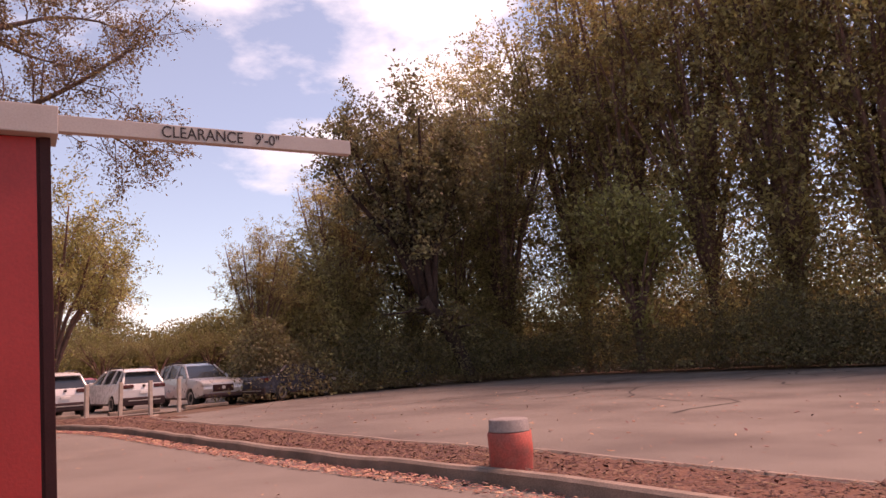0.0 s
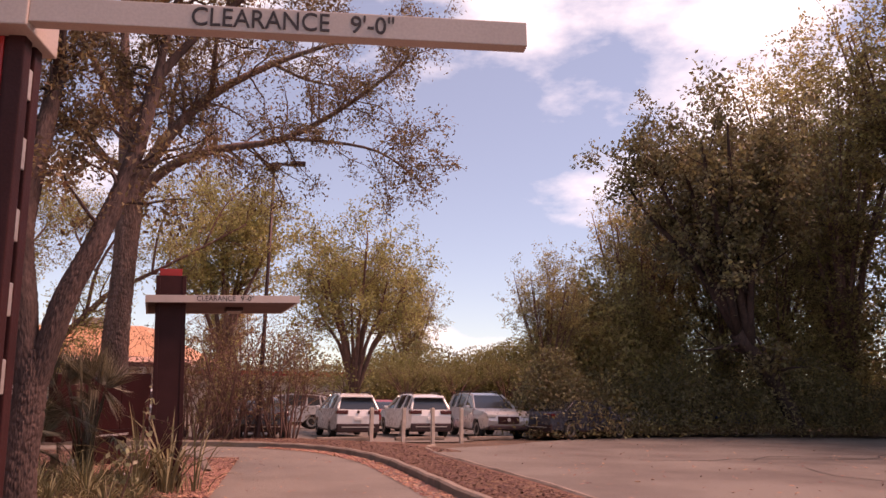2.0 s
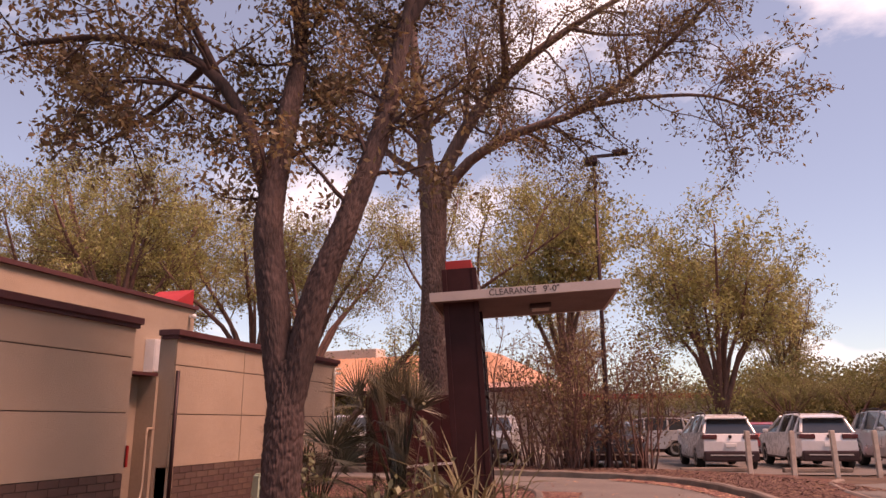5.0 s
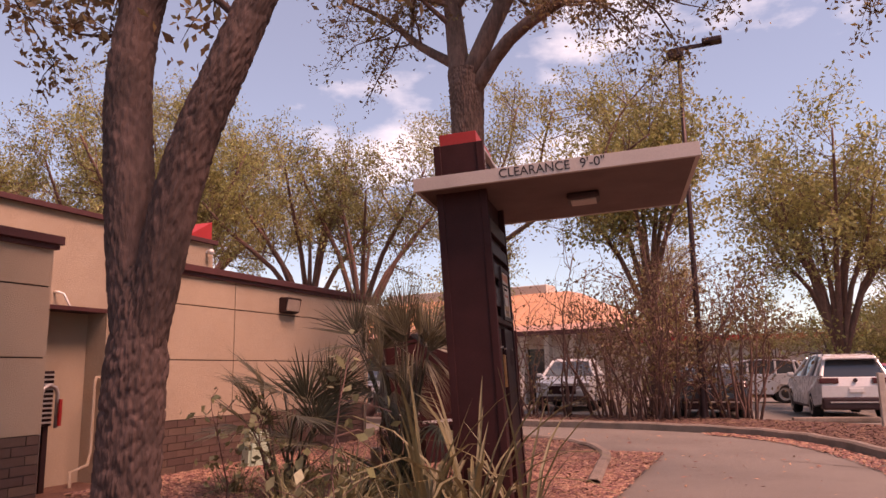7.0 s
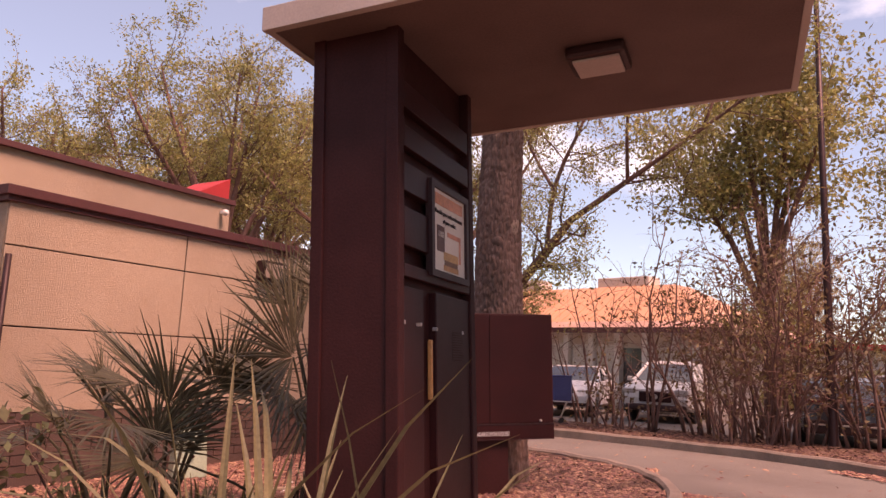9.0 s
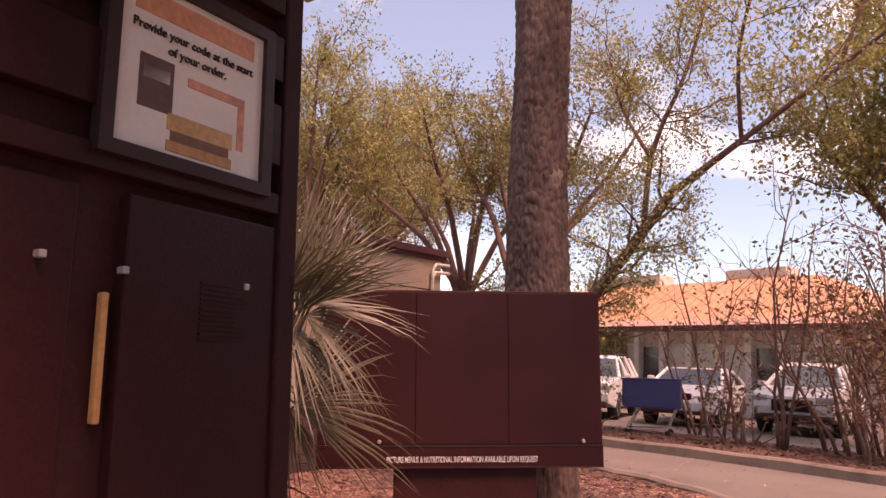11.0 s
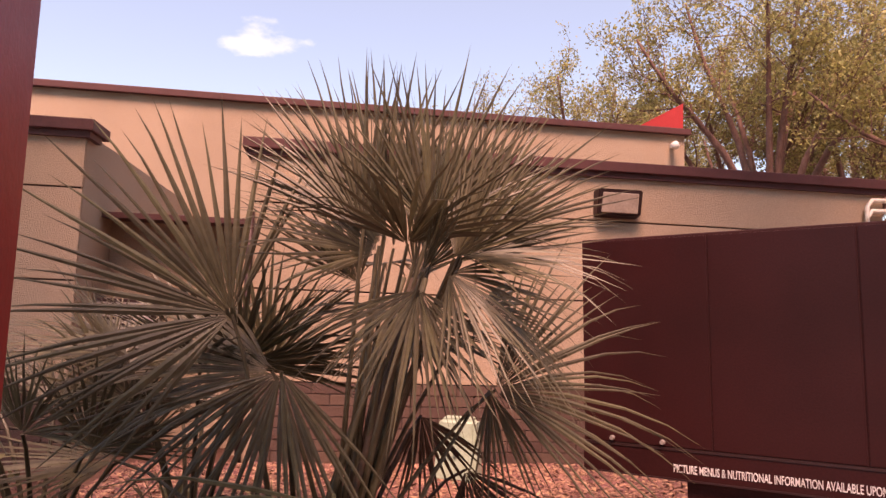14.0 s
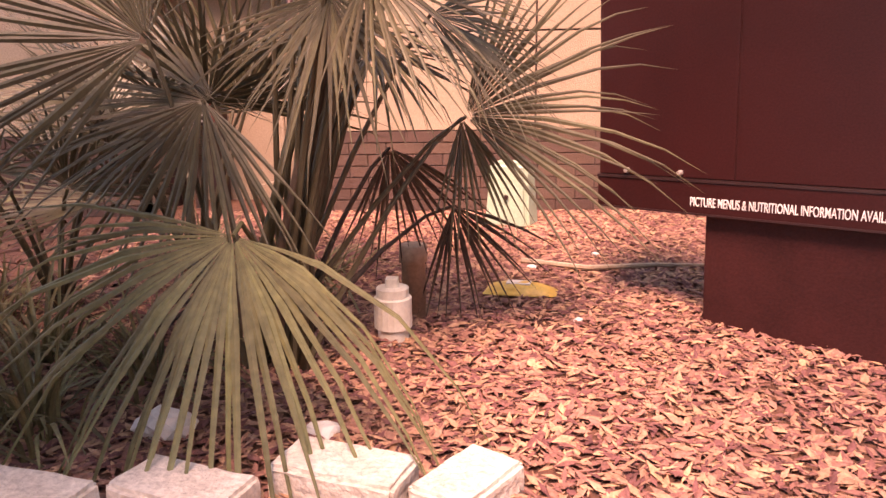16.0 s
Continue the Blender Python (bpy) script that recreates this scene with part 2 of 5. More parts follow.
def ground_z(y):
    """Level round the lane, falling gently beyond the bend."""
    return -0.012 * max(0.0, min(y, 90.0) - 24.0)


# ---- ground, lane, kerbs ----
def sheet(name, outline, lift, mat, label, category, kind="structure"):
    bm = bmesh.new()
    f = bm.faces.new([bm.verts.new((x, y, ground_z(y) + lift)) for x, y in outline])
    if f.normal.z < 0:
        f.normal_flip()
    bmesh.ops.triangulate(bm, faces=[f])
    ob = link(name, bm, mat)
    f = None
    return tagged(ob, label, category, kind=kind)


def smooth_line(points, n=6):
    """Catmull-Rom through the given plan points."""
    out = []
    p = [Vector(q) for q in points]
    for i in range(len(p) - 1):
        a, b, c, d = p[max(i - 1, 0)], p[i], p[i + 1], p[min(i + 2, len(p) - 1)]
        for k in range(n):
            t = k / n
            out.append(0.5 * ((2 * b) + (c - a) * t + (2 * a - 5 * b + 4 * c - d) * t * t + (3 * b - a - 3 * c + d) * t ** 3))
    out.append(p[-1])
    return [tuple(q) for q in out]


gm = bmesh.new()
rows = []
for gy in (-400, 24, 90, 900):
    rows.append([gm.verts.new((gx, gy, ground_z(gy) - 0.03)) for gx in (-900, -60, 60, 900)])
for a, b in zip(rows, rows[1:]):
    for k in range(3):
        gm.faces.new((a[k], a[k + 1], b[k + 1], b[k]))
tagged(link("ground", gm, EARTH), "brown bare earth with leaf litter round the lane", "ground", kind="structure")

LANE_RIGHT = smooth_line([(2.9, -30), (2.9, -8), (2.78, 3), (2.4, 6.5), (2.15, 10), (1.98, 13), (1.75, 16), (1.15, 18.5), (0.2, 20.2), (-1.4, 21.3), (-3.6, 21.85), (-6.2, 22.1), (-10, 22.2), (-14, 22.2), (-22, 22.2), (-40, 22.2)])
LANE_LEFT = smooth_line([(-4.5, -30), (-4.5, -5), (-3.4, -0.5), (-1.9, 2.2), (-1.4, 5), (-1.35, 9), (-1.5, 12.5), (-1.8, 15), (-2.1, 16.8), (-2.8, 18.1), (-3.8, 18.85), (-5.3, 19.3), (-8, 19.5), (-12, 19.5), (-18, 19.5), (-27, 19.5), (-40, 19.5)])
sheet("lane", LANE_RIGHT + LANE_LEFT[::-1], 0.0, ASPHALT, "grey worn asphalt drive-through lane", "road")
LOT_EDGE = smooth_line([(4.1, -30), (4.1, 1.3), (4.05, 4.7), (3.75, 7.4), (3.6, 11.6), (3.35, 15), (3.2, 18), (3.7, 20.4), (6.4, 22.4), (9.2, 25.2), (12.4, 27.6), (18.3, 28.2), (25, 27), (27.3, 20), (27.8, 14.8), (28.6, 11.6), (30, 0), (32, -30)])
sheet("parking_lot", LOT_EDGE, 0.0, ASPHALT_OLD, "pale cracked asphalt of an empty parking lot", "parking lot")
sheet("car_park", [(-60, 25.0), (-2.5, 25.0), (1.5, 23.6), (5.0, 23.8), (8.5, 27.5), (14, 44), (-60, 44)], 0.004, ASPHALT, "grey asphalt of the car park beyond the lane", "parking lot")

STRIP = [p for p in LANE_RIGHT if p[1] < 20.3 and p[0] > 0.1] + [(1.6, 21.4), (3.4, 21.2)] + [p for p in LOT_EDGE[::-1] if p[0] < 4.2 and p[1] < 20.5]
sheet("mulch_strip", STRIP, 0.10, MULCH_BED, "reddish mulch strip between two kerbs", "mulch bed")
FAR_BED = [p for p in LANE_RIGHT if p[1] > 19.8 and p[0] < 0.5] + [(-40, 24.8), (-2.5, 24.8), (1.2, 23.3), (3.3, 22.0), (1.3, 20.2)]
sheet("far_mulch_bed", FAR_BED, 0.08, MULCH_BED, "reddish mulch bed between the lane and the car park", "mulch bed")
NEAR_BED = [p for p in LANE_LEFT if p[1] > -6 and p[0] > -14] + [(-14, 19.45), (-14, -6)]
sheet("planting_bed", NEAR_BED, 0.035, MULCH_BED, "reddish bark mulch bed along the restaurant wall", "mulch bed")


def kerb(name, line, width, height, label):
    bm = bmesh.new()
    pts = [Vector(p) for p in line]
    rings = []
    for i, p in enumerate(pts):
        d = (pts[min(i + 1, len(pts) - 1)] - pts[max(i - 1, 0)]).normalized()
        nrm = Vector((-d.y, d.x))
        z = ground_z(p.y)
        w = width / 2
        wob = 0.008 * math.sin(i * 1.7)
        rings.append([bm.verts.new((*(p + nrm * s), z + h)) for s, h in
                      ((-w, -0.05), (-w, height - 0.03 + wob), (-w + 0.03, height + wob), (w - 0.03, height + wob), (w, height - 0.03 + wob), (w, -0.05))])
    for a, b in zip(rings, rings[1:]):
        for k in range(5):
            bm.faces.new((a[k], b[k], b[k + 1], a[k + 1]))
    bmesh.ops.recalc_face_normals(bm, faces=bm.faces)
    return tagged(link(name, bm, KERB), label, "kerb", kind="structure")


kerb("kerb_outer", [p for p in LANE_RIGHT if -30 <= p[1] and p[0] > -39], 0.16, 0.15, "grey concrete kerb curving along the lane")
kerb("kerb_inner", [p for p in LANE_LEFT if p[1] > 13.5 and p[0] > -39], 0.15, 0.10, "grey concrete kerb of the planting bed")
kerb("kerb_lot", [p for p in LOT_EDGE if p[0] < 4.2 and p[1] < 20.5], 0.12, 0.13, "low concrete edge of the parking lot")

# ---- restaurant building ----
FRONT_A, FRONT_B, TALL = -6.5, -6.72, -10.35


def course_wall(parent, x, y0, y1, z0, z1):
    """Painted brick base with raked joints: each brick a mesh of its own."""
    part("mortar", one_box(x - 0.2, y0, z0 - 0.4, x - 0.012, y1, z1), MORTAR, parent)
    me = bpy.data.meshes.new("brick")
    b = one_box(-0.1, 0.004, 0.004, 0.0, 0.296, 0.088, 0.004)
    b.to_mesh(me)
    b.free()
    me.materials.append(BRICK)
    half = bpy.data.meshes.new("half_brick")
    b = one_box(-0.1, 0.004, 0.004, 0.0, 0.146, 0.088, 0.004)
    b.to_mesh(half)
    b.free()
    half.materials.append(BRICK)
    row, z = 0, z0
    while z < z1 - 0.05:
        y = y0
        if row % 2:
            mesh_part("brick", half, parent, Matrix.Translation((x, y, z)))
            y += 0.15
        while y + 0.3 <= y1 + 1e-6:
            mesh_part("brick", me, parent, Matrix.Translation((x + random.uniform(-0.003, 0.002), y, z)))
            y += 0.3
        if y + 0.15 <= y1 + 1e-6:
            mesh_part("brick", half, parent, Matrix.Translation((x, y, z)))
        z += 0.092
        row += 1


def low_block(name, x, y0, y1, joints, label, back):
    """A low projecting block of the building: panels with recessed joints, cap, and brick base kept for the end of the file."""
    ob = thing(name, label, "wall", kind="structure")
    part("core", one_box(back, y0 + 0.02, -0.5, x - 0.022, y1 - 0.02, 2.57), MORTAR, ob)
    part("end_panel", one_box(back - 0.01, y0, -0.4, x - 0.03, y0 + 0.019, 2.57), STUCCO, ob)
    part("end_panel", one_box(back - 0.01, y1 - 0.019, -0.4, x - 0.03, y1, 2.57), STUCCO, ob)
    ys, zs = [y0, *joints, y1], [0.675, 1.425, 2.135, 2.57]
    for a, b in zip(ys, ys[1:]):
        for lo, hi in zip(zs, zs[1:]):
            part("panel", one_box(x - 0.02, a + (0.008 if a != y0 else 0), lo + 0.007, x, b - (0.008 if b != y1 else 0), hi - 0.007 if hi < 2.57 else hi, 0.004), STUCCO, ob)
    part("cap", one_box(max(back, x - 0.36), y0 - 0.07, 2.57, x + 0.07, y1 + 0.07, 2.66, 0.008), TRIM_DARK, ob, "dark maroon metal parapet cap")
    part("cap_lip", one_box(x - 0.25, y0 - 0.04, 2.52, x + 0.035, y1 + 0.04, 2.57), TRIM_DARK, ob)
    return ob


block_a = low_block("wall_front", FRONT_A, -6.0, 11.2, [-1.5, 3.0, 7.4], "tan stucco wall with scored joints and maroon cap", TALL)
block_b = low_block("wall_side", FRONT_B, 12.42, 18.2, [14.33], "tan stucco wall with scored joints and maroon cap", FRONT_B - 0.29)
part("yard_end", one_box(TALL + 0.01, 18.0, -0.4, FRONT_B - 0.30, 18.19, 2.57), STUCCO, block_b)
part("backing", one_box(FRONT_B - 0.31, 12.44, -0.4, FRONT_B - 0.292, 18.0, 2.56), STUCCO, block_b)
tall = thing("wall_back", "taller tan stucco wall rising behind the low blocks", "wall", kind="structure")
part("wall", one_box(TALL - 9.0, -6.0, -0.5, TALL - 0.004, 18.05, 3.93), STUCCO, tall)
part("cap", one_box(TALL - 9.05, -6.1, 3.93, TALL + 0.07, 18.12, 4.02, 0.008), TRIM_DARK, tall, "dark maroon metal parapet cap")
gap = thing("wall_recess", "low stucco wall set back between two stucco blocks", "wall", kind="structure")
part("panel", one_box(-7.5, 11.2, -0.4, -7.3, 12.42, 1.97), STUCCO, gap)
part("return_panel", one_box(-7.3, 12.36, -0.4, FRONT_B - 0.27, 12.415, 1.97), STUCCO, gap)
part("ledge", one_box(-7.52, 11.2, 1.97, -7.01, 12.417, 2.02, 0.004), TRIM_DARK, gap)

# red roof edge at the far corner
rm = bmesh.new()
v = [rm.verts.new(p) for p in ((-10.42, 17.35, 4.025), (-10.42, 18.06, 4.025), (-10.42, 18.06, 4.43), (-11.4, 17.35, 4.025), (-11.4, 18.06, 4.025), (-11.4, 18.06, 4.43))]
for f in ((0, 1, 2), (3, 5, 4), (0, 2, 5, 3), (1, 4, 5, 2), (0, 3, 4, 1)):
    rm.faces.new([v[i] for i in f])
tagged(link("awning", rm, RED_CLOTH), "red fabric awning peak above the parapet end", "awning")

# ---- drive-through canopies ----
def frame_rect(bm, x, y0, y1, z0, z1, w, d):
    box(bm, x, y0, z0, x + d, y1, z0 + w)
    box(bm, x, y0, z1 - w, x + d, y1, z1)
    box(bm, x, y0, z0 + w, x + d, y0 + w, z1 - w)
    box(bm, x, y1 - w, z0 + w, x + d, y1, z1 - w)
    return bm


def post(parent, height, depth, red_front, red_back, slats, slat_paint):
    """Tall narrow housing; its lane side is x = 0, its front y = 0. Reaches back to y = depth and left to x = -0.42."""
    part("housing", one_box(-0.42, 0.0, -0.6, -0.05, depth, height), BLACK_MATT, parent, "black painted metal housing")
    part("corner_post", one_box(-0.06, -0.012, -0.6, 0.0, 0.05, height, 0.006), BLACK_MATT, parent)
    part("corner_post", one_box(-0.06, depth - 0.05, -0.6, 0.0, depth + 0.012, height, 0.006), BLACK_MATT, parent)
    part("corner_post", one_box(-0.43, -0.012, -0.6, -0.37, 0.05, height, 0.006), BLACK_MATT, parent)
    if red_front:
        part("front_panel", one_box(-0.355, -0.008, -0.5, -0.075, 0.01, height - 0.02, 0.003), RED, parent, "bright red panel")
    if red_back:
        part("back_panel", one_box(-0.40, depth - 0.01, -0.5, -0.062, depth + 0.014, height - 0.02, 0.003), RED, parent, "bright red panel")
    for z0, z1 in slats:
        part("side_slat", one_box(-0.05, min(0.055, depth * 0.2), z0, -0.004, depth - min(0.055, depth * 0.2), z1, 0.004), slat_paint, parent, "glossy slat")


one = thing("clearance_bar", "beige clearance bar on a red and black post", "clearance bar", pose(-1.295, 2.771, 0.077, 0, -1.2, -5), "drive-through canopies")
post(one, 2.60, 0.13, True, False, [(0.20 + 0.27 * i, 0.32 + 0.27 * i) for i in range(9)], METAL_GREY)
for c in one.children:
    c.matrix_basis = pose(0.02, 0, 0, 0, -1, 0)
part("collar", one_box(-0.6, -0.10, 2.58, 0.012, 0.18, 2.75, 0.006), FASCIA, one, "beige metal box on the post head")
part("bar", one_box(0.012, -0.09, 2.60, 1.85, -0.03, 2.70, 0.004), FASCIA, one, "beige metal bar")
lettering("lettering", "CLEARANCE", 0.105, pose(0.577, -0.0915, 2.648, 90, 0, 0), LETTER, one, 0.505)
lettering("lettering", "9'-0\"", 0.098, pose(1.163, -0.0915, 2.648, 90, 0, 0), LETTER, one, 0.165)

two = thing("order_canopy", "black order point post with a beige-edged canopy", "order canopy", pose(-1.775, 11.584, -0.02, 0, -3.2, 9.5), "drive-through canopies")
post(two, 3.17, 0.91, False, True, [(1.645, 1.70), (1.78, 1.95), (2.02, 2.15), (2.22, 2.32), (2.40, 2.52)], BLACK)
part("cap", one_box(-0.38, 0.03, 3.17, -0.06, 0.80, 3.28, 0.006), RED, two, "red metal cap")
part("hood_window", frame_rect(bmesh.new(), -0.05, 0.06, 0.78, 2.86, 3.14, 0.03, 0.045), METAL_GREY, two, "pale metal frame above the canopy")
part("canopy_edge", one_box(-0.57, -0.22, 2.74, 1.68, -0.18, 2.85, 0.003), FASCIA, two, "pale beige fascia")
part("canopy_edge", one_box(1.645, -0.18, 2.745, 1.68, 1.53, 2.845, 0.003), FASCIA, two)
part("canopy_edge", one_box(-0.57, 1.49, 2.745, 1.645, 1.53, 2.845, 0.003), FASCIA, two)
part("canopy_edge", one_box(-0.57, -0.18, 2.745, -0.535, 1.49, 2.845, 0.003), FASCIA, two)
part("soffit", one_box(-0.535, -0.18, 2.75, 1.645, 1.49, 2.80), SOFFIT, two, "brown painted soffit")
light = part("soffit_light", one_box(0.62, 0.50, 2.69, 0.90, 0.76, 2.75, 0.02), METAL_DARK, two)
part("lens", one_box(0.65, 0.53, 2.675, 0.87, 0.73, 2.69, 0.006), FASCIA, light, "clouded plastic lens")
lettering("lettering", "CLEARANCE", 0.105, pose(0.14, -0.2215, 2.797, 90, 0, 0), LETTER, two, 0.56)
lettering("lettering", "9'-0\"", 0.105, pose(0.78, -0.2215, 2.797, 90, 0, 0), LETTER, two, 0.19)
# lower cabinet with loudspeaker slots and pull bar
door = part("speaker_door", one_box(-0.06, 0.42, 0.06, -0.012, 0.87, 1.61, 0.006), BLACK, two, "dark speaker panel")
for i in range(12):
    part("grille_slot", one_box(-0.013, 0.62, 1.30 + i * 0.012, -0.008, 0.62 + 0.12 + 0.02 * math.sin(i), 1.305 + i * 0.012), BLACK_MATT, door)
part("sensor_bar", one_box(-0.04, 0.378, 1.12, -0.018, 0.394, 1.39, 0.005), material("amber_plastic", (0.55, 0.26, 0.10), 0.4), two, "amber plastic strip")
part("side_panel", one_box(-0.06, 0.06, 0.06, -0.03, 0.315, 1.61, 0.004), BLACK, two)
# poster
poster = part("poster_frame", frame_rect(bmesh.new(), -0.02, 0.26, 0.745, 1.73, 2.19, 0.032, 0.035), METAL_DARK, two, "dark poster frame")
part("sheet", one_box(-0.018, 0.285, 1.755, 0.0, 0.72, 2.165), material("poster_paper", (0.74, 0.66, 0.58), 0.45, spread=0.06), poster, "cream printed advertising sheet")


poster.location = (0.0, 0.06, -0.05)


# ---- trees ----
def leaf_mesh(name, centres, size, aspect, mat, rng, droop=0.0):
    """One mesh of many small leaves, a folded blade each."""
    n = len(centres)
    d = rng.normal(size=(n, 3))
    d[:, 2] -= droop
    d /= np.linalg.norm(d, axis=1)[:, None]
    w = np.cross(d, rng.normal(size=(n, 3)))
    w /= np.linalg.norm(w, axis=1)[:, None] + 1e-9
    up = np.cross(d, w)
    ln = size * rng.uniform(0.6, 1.35, n)[:, None]
    v = np.stack([centres - d * ln * 0.5, centres + w * ln * aspect * 0.5 + up * ln * 0.08, centres + d * ln * 0.5, centres - w * ln * aspect * 0.5 + up * ln * 0.08], 1)
    me = bpy.data.meshes.new(name)
    me.vertices.add(4 * n)
    me.vertices.foreach_set("co", v.reshape(-1).astype(np.float32))
    me.loops.add(4 * n)
    me.loops.foreach_set("vertex_index", np.arange(4 * n, dtype=np.int32))
    me.polygons.add(n)
    me.polygons.foreach_set("loop_start", np.arange(0, 4 * n, 4, dtype=np.int32))
    me.polygons.foreach_set("loop_total", np.full(n, 4, dtype=np.int32))
    me.update()
    me.materials.append(mat)
    return me


def wander(rng, start, way, length, steps, bend, lift=0.0):
    pts, p, d = [Vector(start)], Vector(start), Vector(way).normalized()
    for _ in range(steps):
        d = (d + Vector(rng.normal(size=3)) * bend + Vector((0, 0, lift))).normalized()
        p = p + d * (length / steps)
        pts.append(p.copy())
    return pts


def grow(bm, rng, limbs, twig_len, branches, twigs, leaves_per_twig, leaf_spread, sides=8, bend=0.22, hang=0.0, bare=0.3, min_r=0.012):
    """Tubes for the given limbs [(points, first radius, last radius)], side branches and twigs on them; returns leaf places."""
    spots = []
    for pts, r0, r1 in limbs:
        pts = [Vector(p) for p in pts]
        n = len(pts)
        tube(bm, pts, [r0 + (r1 - r0) * i / (n - 1) for i in range(n)], sides)
        total = sum((b - a).length for a, b in zip(pts, pts[1:]))
        for _ in range(max(1, int(branches * total))):
            f = bare + (1 - bare) * rng.random()
            i = min(int(f * (n - 1)), n - 2)
            at = pts[i].lerp(pts[i + 1], f * (n - 1) - i)
            along = (pts[i + 1] - pts[i]).normalized()
            side = Vector(rng.normal(size=3))
            side = (side - along * side.dot(along)).normalized()
            way = (along * 0.55 + side * 0.9 + Vector((0, 0, 0.15 - hang))).normalized()
            br = wander(rng, at, way, twig_len * rng.uniform(0.8, 1.9), 5, bend, 0.04 - hang * 0.3)
            rr = max(min_r, (r0 + (r1 - r0) * f) * 0.35)
            tube(bm, br, [rr + (min_r * 0.5 - rr) * k / 5 for k in range(6)], 5, False)
            for _ in range(twigs):
                k = rng.integers(1, 6)
                tw = wander(rng, br[k], (br[k] - br[k - 1]).normalized() + Vector(rng.normal(size=3)) * 0.8 + Vector((0, 0, -hang)), twig_len * rng.uniform(0.3, 0.7), 3, bend, -hang * 0.4)
                tube(bm, tw, [min_r * 0.5, min_r * 0.4, min_r * 0.3, min_r * 0.15], 3, False)
                for _ in range(leaves_per_twig):
                    q = tw[rng.integers(1, 4)]
                    spots.append(tuple(q + Vector(rng.normal(size=3)) * leaf_spread))
        for _ in range(leaves_per_twig * 2):
            spots.append(tuple(pts[-1] + Vector(rng.normal(size=3)) * leaf_spread * 2))
    return spots


def tree(name, label, base, limbs, leaf, size, mat_leaf, mat_bark=None, seed=1, aspect=0.45, group="", knots=(), **how):
    rng = np.random.default_rng(seed)
    ob = thing(name, label, "tree", Matrix.Translation(base), group)
    bm = bmesh.new()
    spots = np.array(grow(bm, rng, limbs, **how))
    part("trunk", bm, mat_bark or BARK, ob, smooth=True)
    crown = new("crown", leaf_mesh("crown", spots, size, aspect, mat_leaf, rng, 0.3))
    crown.parent = ob
    return ob


def rough_trunk(bm, pts, radii, rng, sides=40, rings_per=14, depth=0.022):
    """A trunk with furrowed plates of bark as real relief."""
    line = smooth_line(pts, rings_per)
    rad = np.interp(np.linspace(0, 1, len(line)), np.linspace(0, 1, len(radii)), radii)
    rings = []
    for i, p in enumerate(line):
        ring = []
        for k in range(sides):
            a = 2 * math.pi * k / sides
            z = p[2]
            q = Vector((math.cos(a) * 7.0, math.sin(a) * 7.0, z * 9.5))
            cell = noise.voronoi(q)[0]
            r = rad[i] * (1 + 0.05 * math.sin(2 * a + z) + 0.03 * noise.noise(Vector((math.cos(a), math.sin(a), z * 0.8)))) + depth * (min(1.0, (cell[1] - cell[0]) * 2.6) - 0.6) + 0.3 * depth * noise.noise(q * 3)
            ring.append(bm.verts.new((p[0] + r * math.cos(a), p[1] + r * math.sin(a), z)))
        rings.append(ring)
    for a, b in zip(rings, rings[1:]):
        for k in range(sides):
            bm.faces.new((a[k], a[(k + 1) % sides], b[(k + 1) % sides], b[k]))
    return bm


def furrowed(ob, pts, radii, seed, depth=0.022, sides=40, rings_per=14, bark=None):
    part("bark", rough_trunk(bmesh.new(), pts, radii, np.random.default_rng(seed), sides, rings_per, depth), bark or BARK, ob, "deeply furrowed grey-brown bark", True)


# forked oak beside the first block
fork = tree("oak_tree", "forked oak with dark bark and sparse small leaves", (-3.18, 9.11, 0.0), [
    (smooth_line([(-0.02, 0.02, 1.4), (-0.22, 0.1, 2.4), (-0.38, 0.22, 3.3), (-0.36, 0.45, 4.4), (-0.36, 0.7, 5.4), (-0.45, 0.9, 7.0), (-0.4, 1.1, 9.0)], 3), 0.115, 0.05),
    (smooth_line([(-0.37, 0.25, 3.3), (-0.75, 0.4, 4.3), (-1.4, 0.4, 5.2), (-2.4, 0.2, 5.6), (-3.6, 0.0, 5.6)], 3), 0.10, 0.03),
    (smooth_line([(-1.4, 0.4, 5.2), (-2.2, 0.8, 5.0), (-3.2, 1.0, 4.7)], 3), 0.05, 0.02),
    (smooth_line([(-0.8, 0.5, 4.5), (-1.4, -0.2, 4.7), (-2.0, -0.6, 4.6)], 3), 0.04, 0.015),
    (smooth_line([(0.03, 0.02, 1.4), (0.22, 0.08, 2.4), (0.48, 0.2, 3.2), (0.72, 0.5, 4.3), (0.85, 0.8, 5.6), (1.0, 1.2, 7.2), (1.6, 1.6, 9.0)], 3), 0.105, 0.04),
    (smooth_line([(0.75, 0.8, 5.4), (1.3, 1.0, 6.4), (2.2, 1.4, 7.6), (3.0, 2.0, 8.4)], 3), 0.07, 0.025),
    (smooth_line([(-0.36, 0.7, 5.4), (-0.2, -0.2, 6.4), (-0.6, -1.2, 7.4), (-1.0, -2.2, 8.0)], 3), 0.07, 0.025),
    (smooth_line([(-1.2, 0.45, 5.0), (-1.9, 0.1, 6.3), (-2.8, -0.5, 6.5), (-3.6, -0.9, 6.4)], 3), 0.05, 0.02),
    (smooth_line([(-0.55, 0.9, 7.0), (-1.2, 1.6, 8.0), (-2.2, 2.2, 8.8)], 3), 0.05, 0.02),
], 1, 0.08, LEAF_OAK, BARK_DARK, seed=11, twig_len=0.75, branches=4.0, twigs=8, leaves_per_twig=30, leaf_spread=0.085, hang=0.12, bare=0.35)
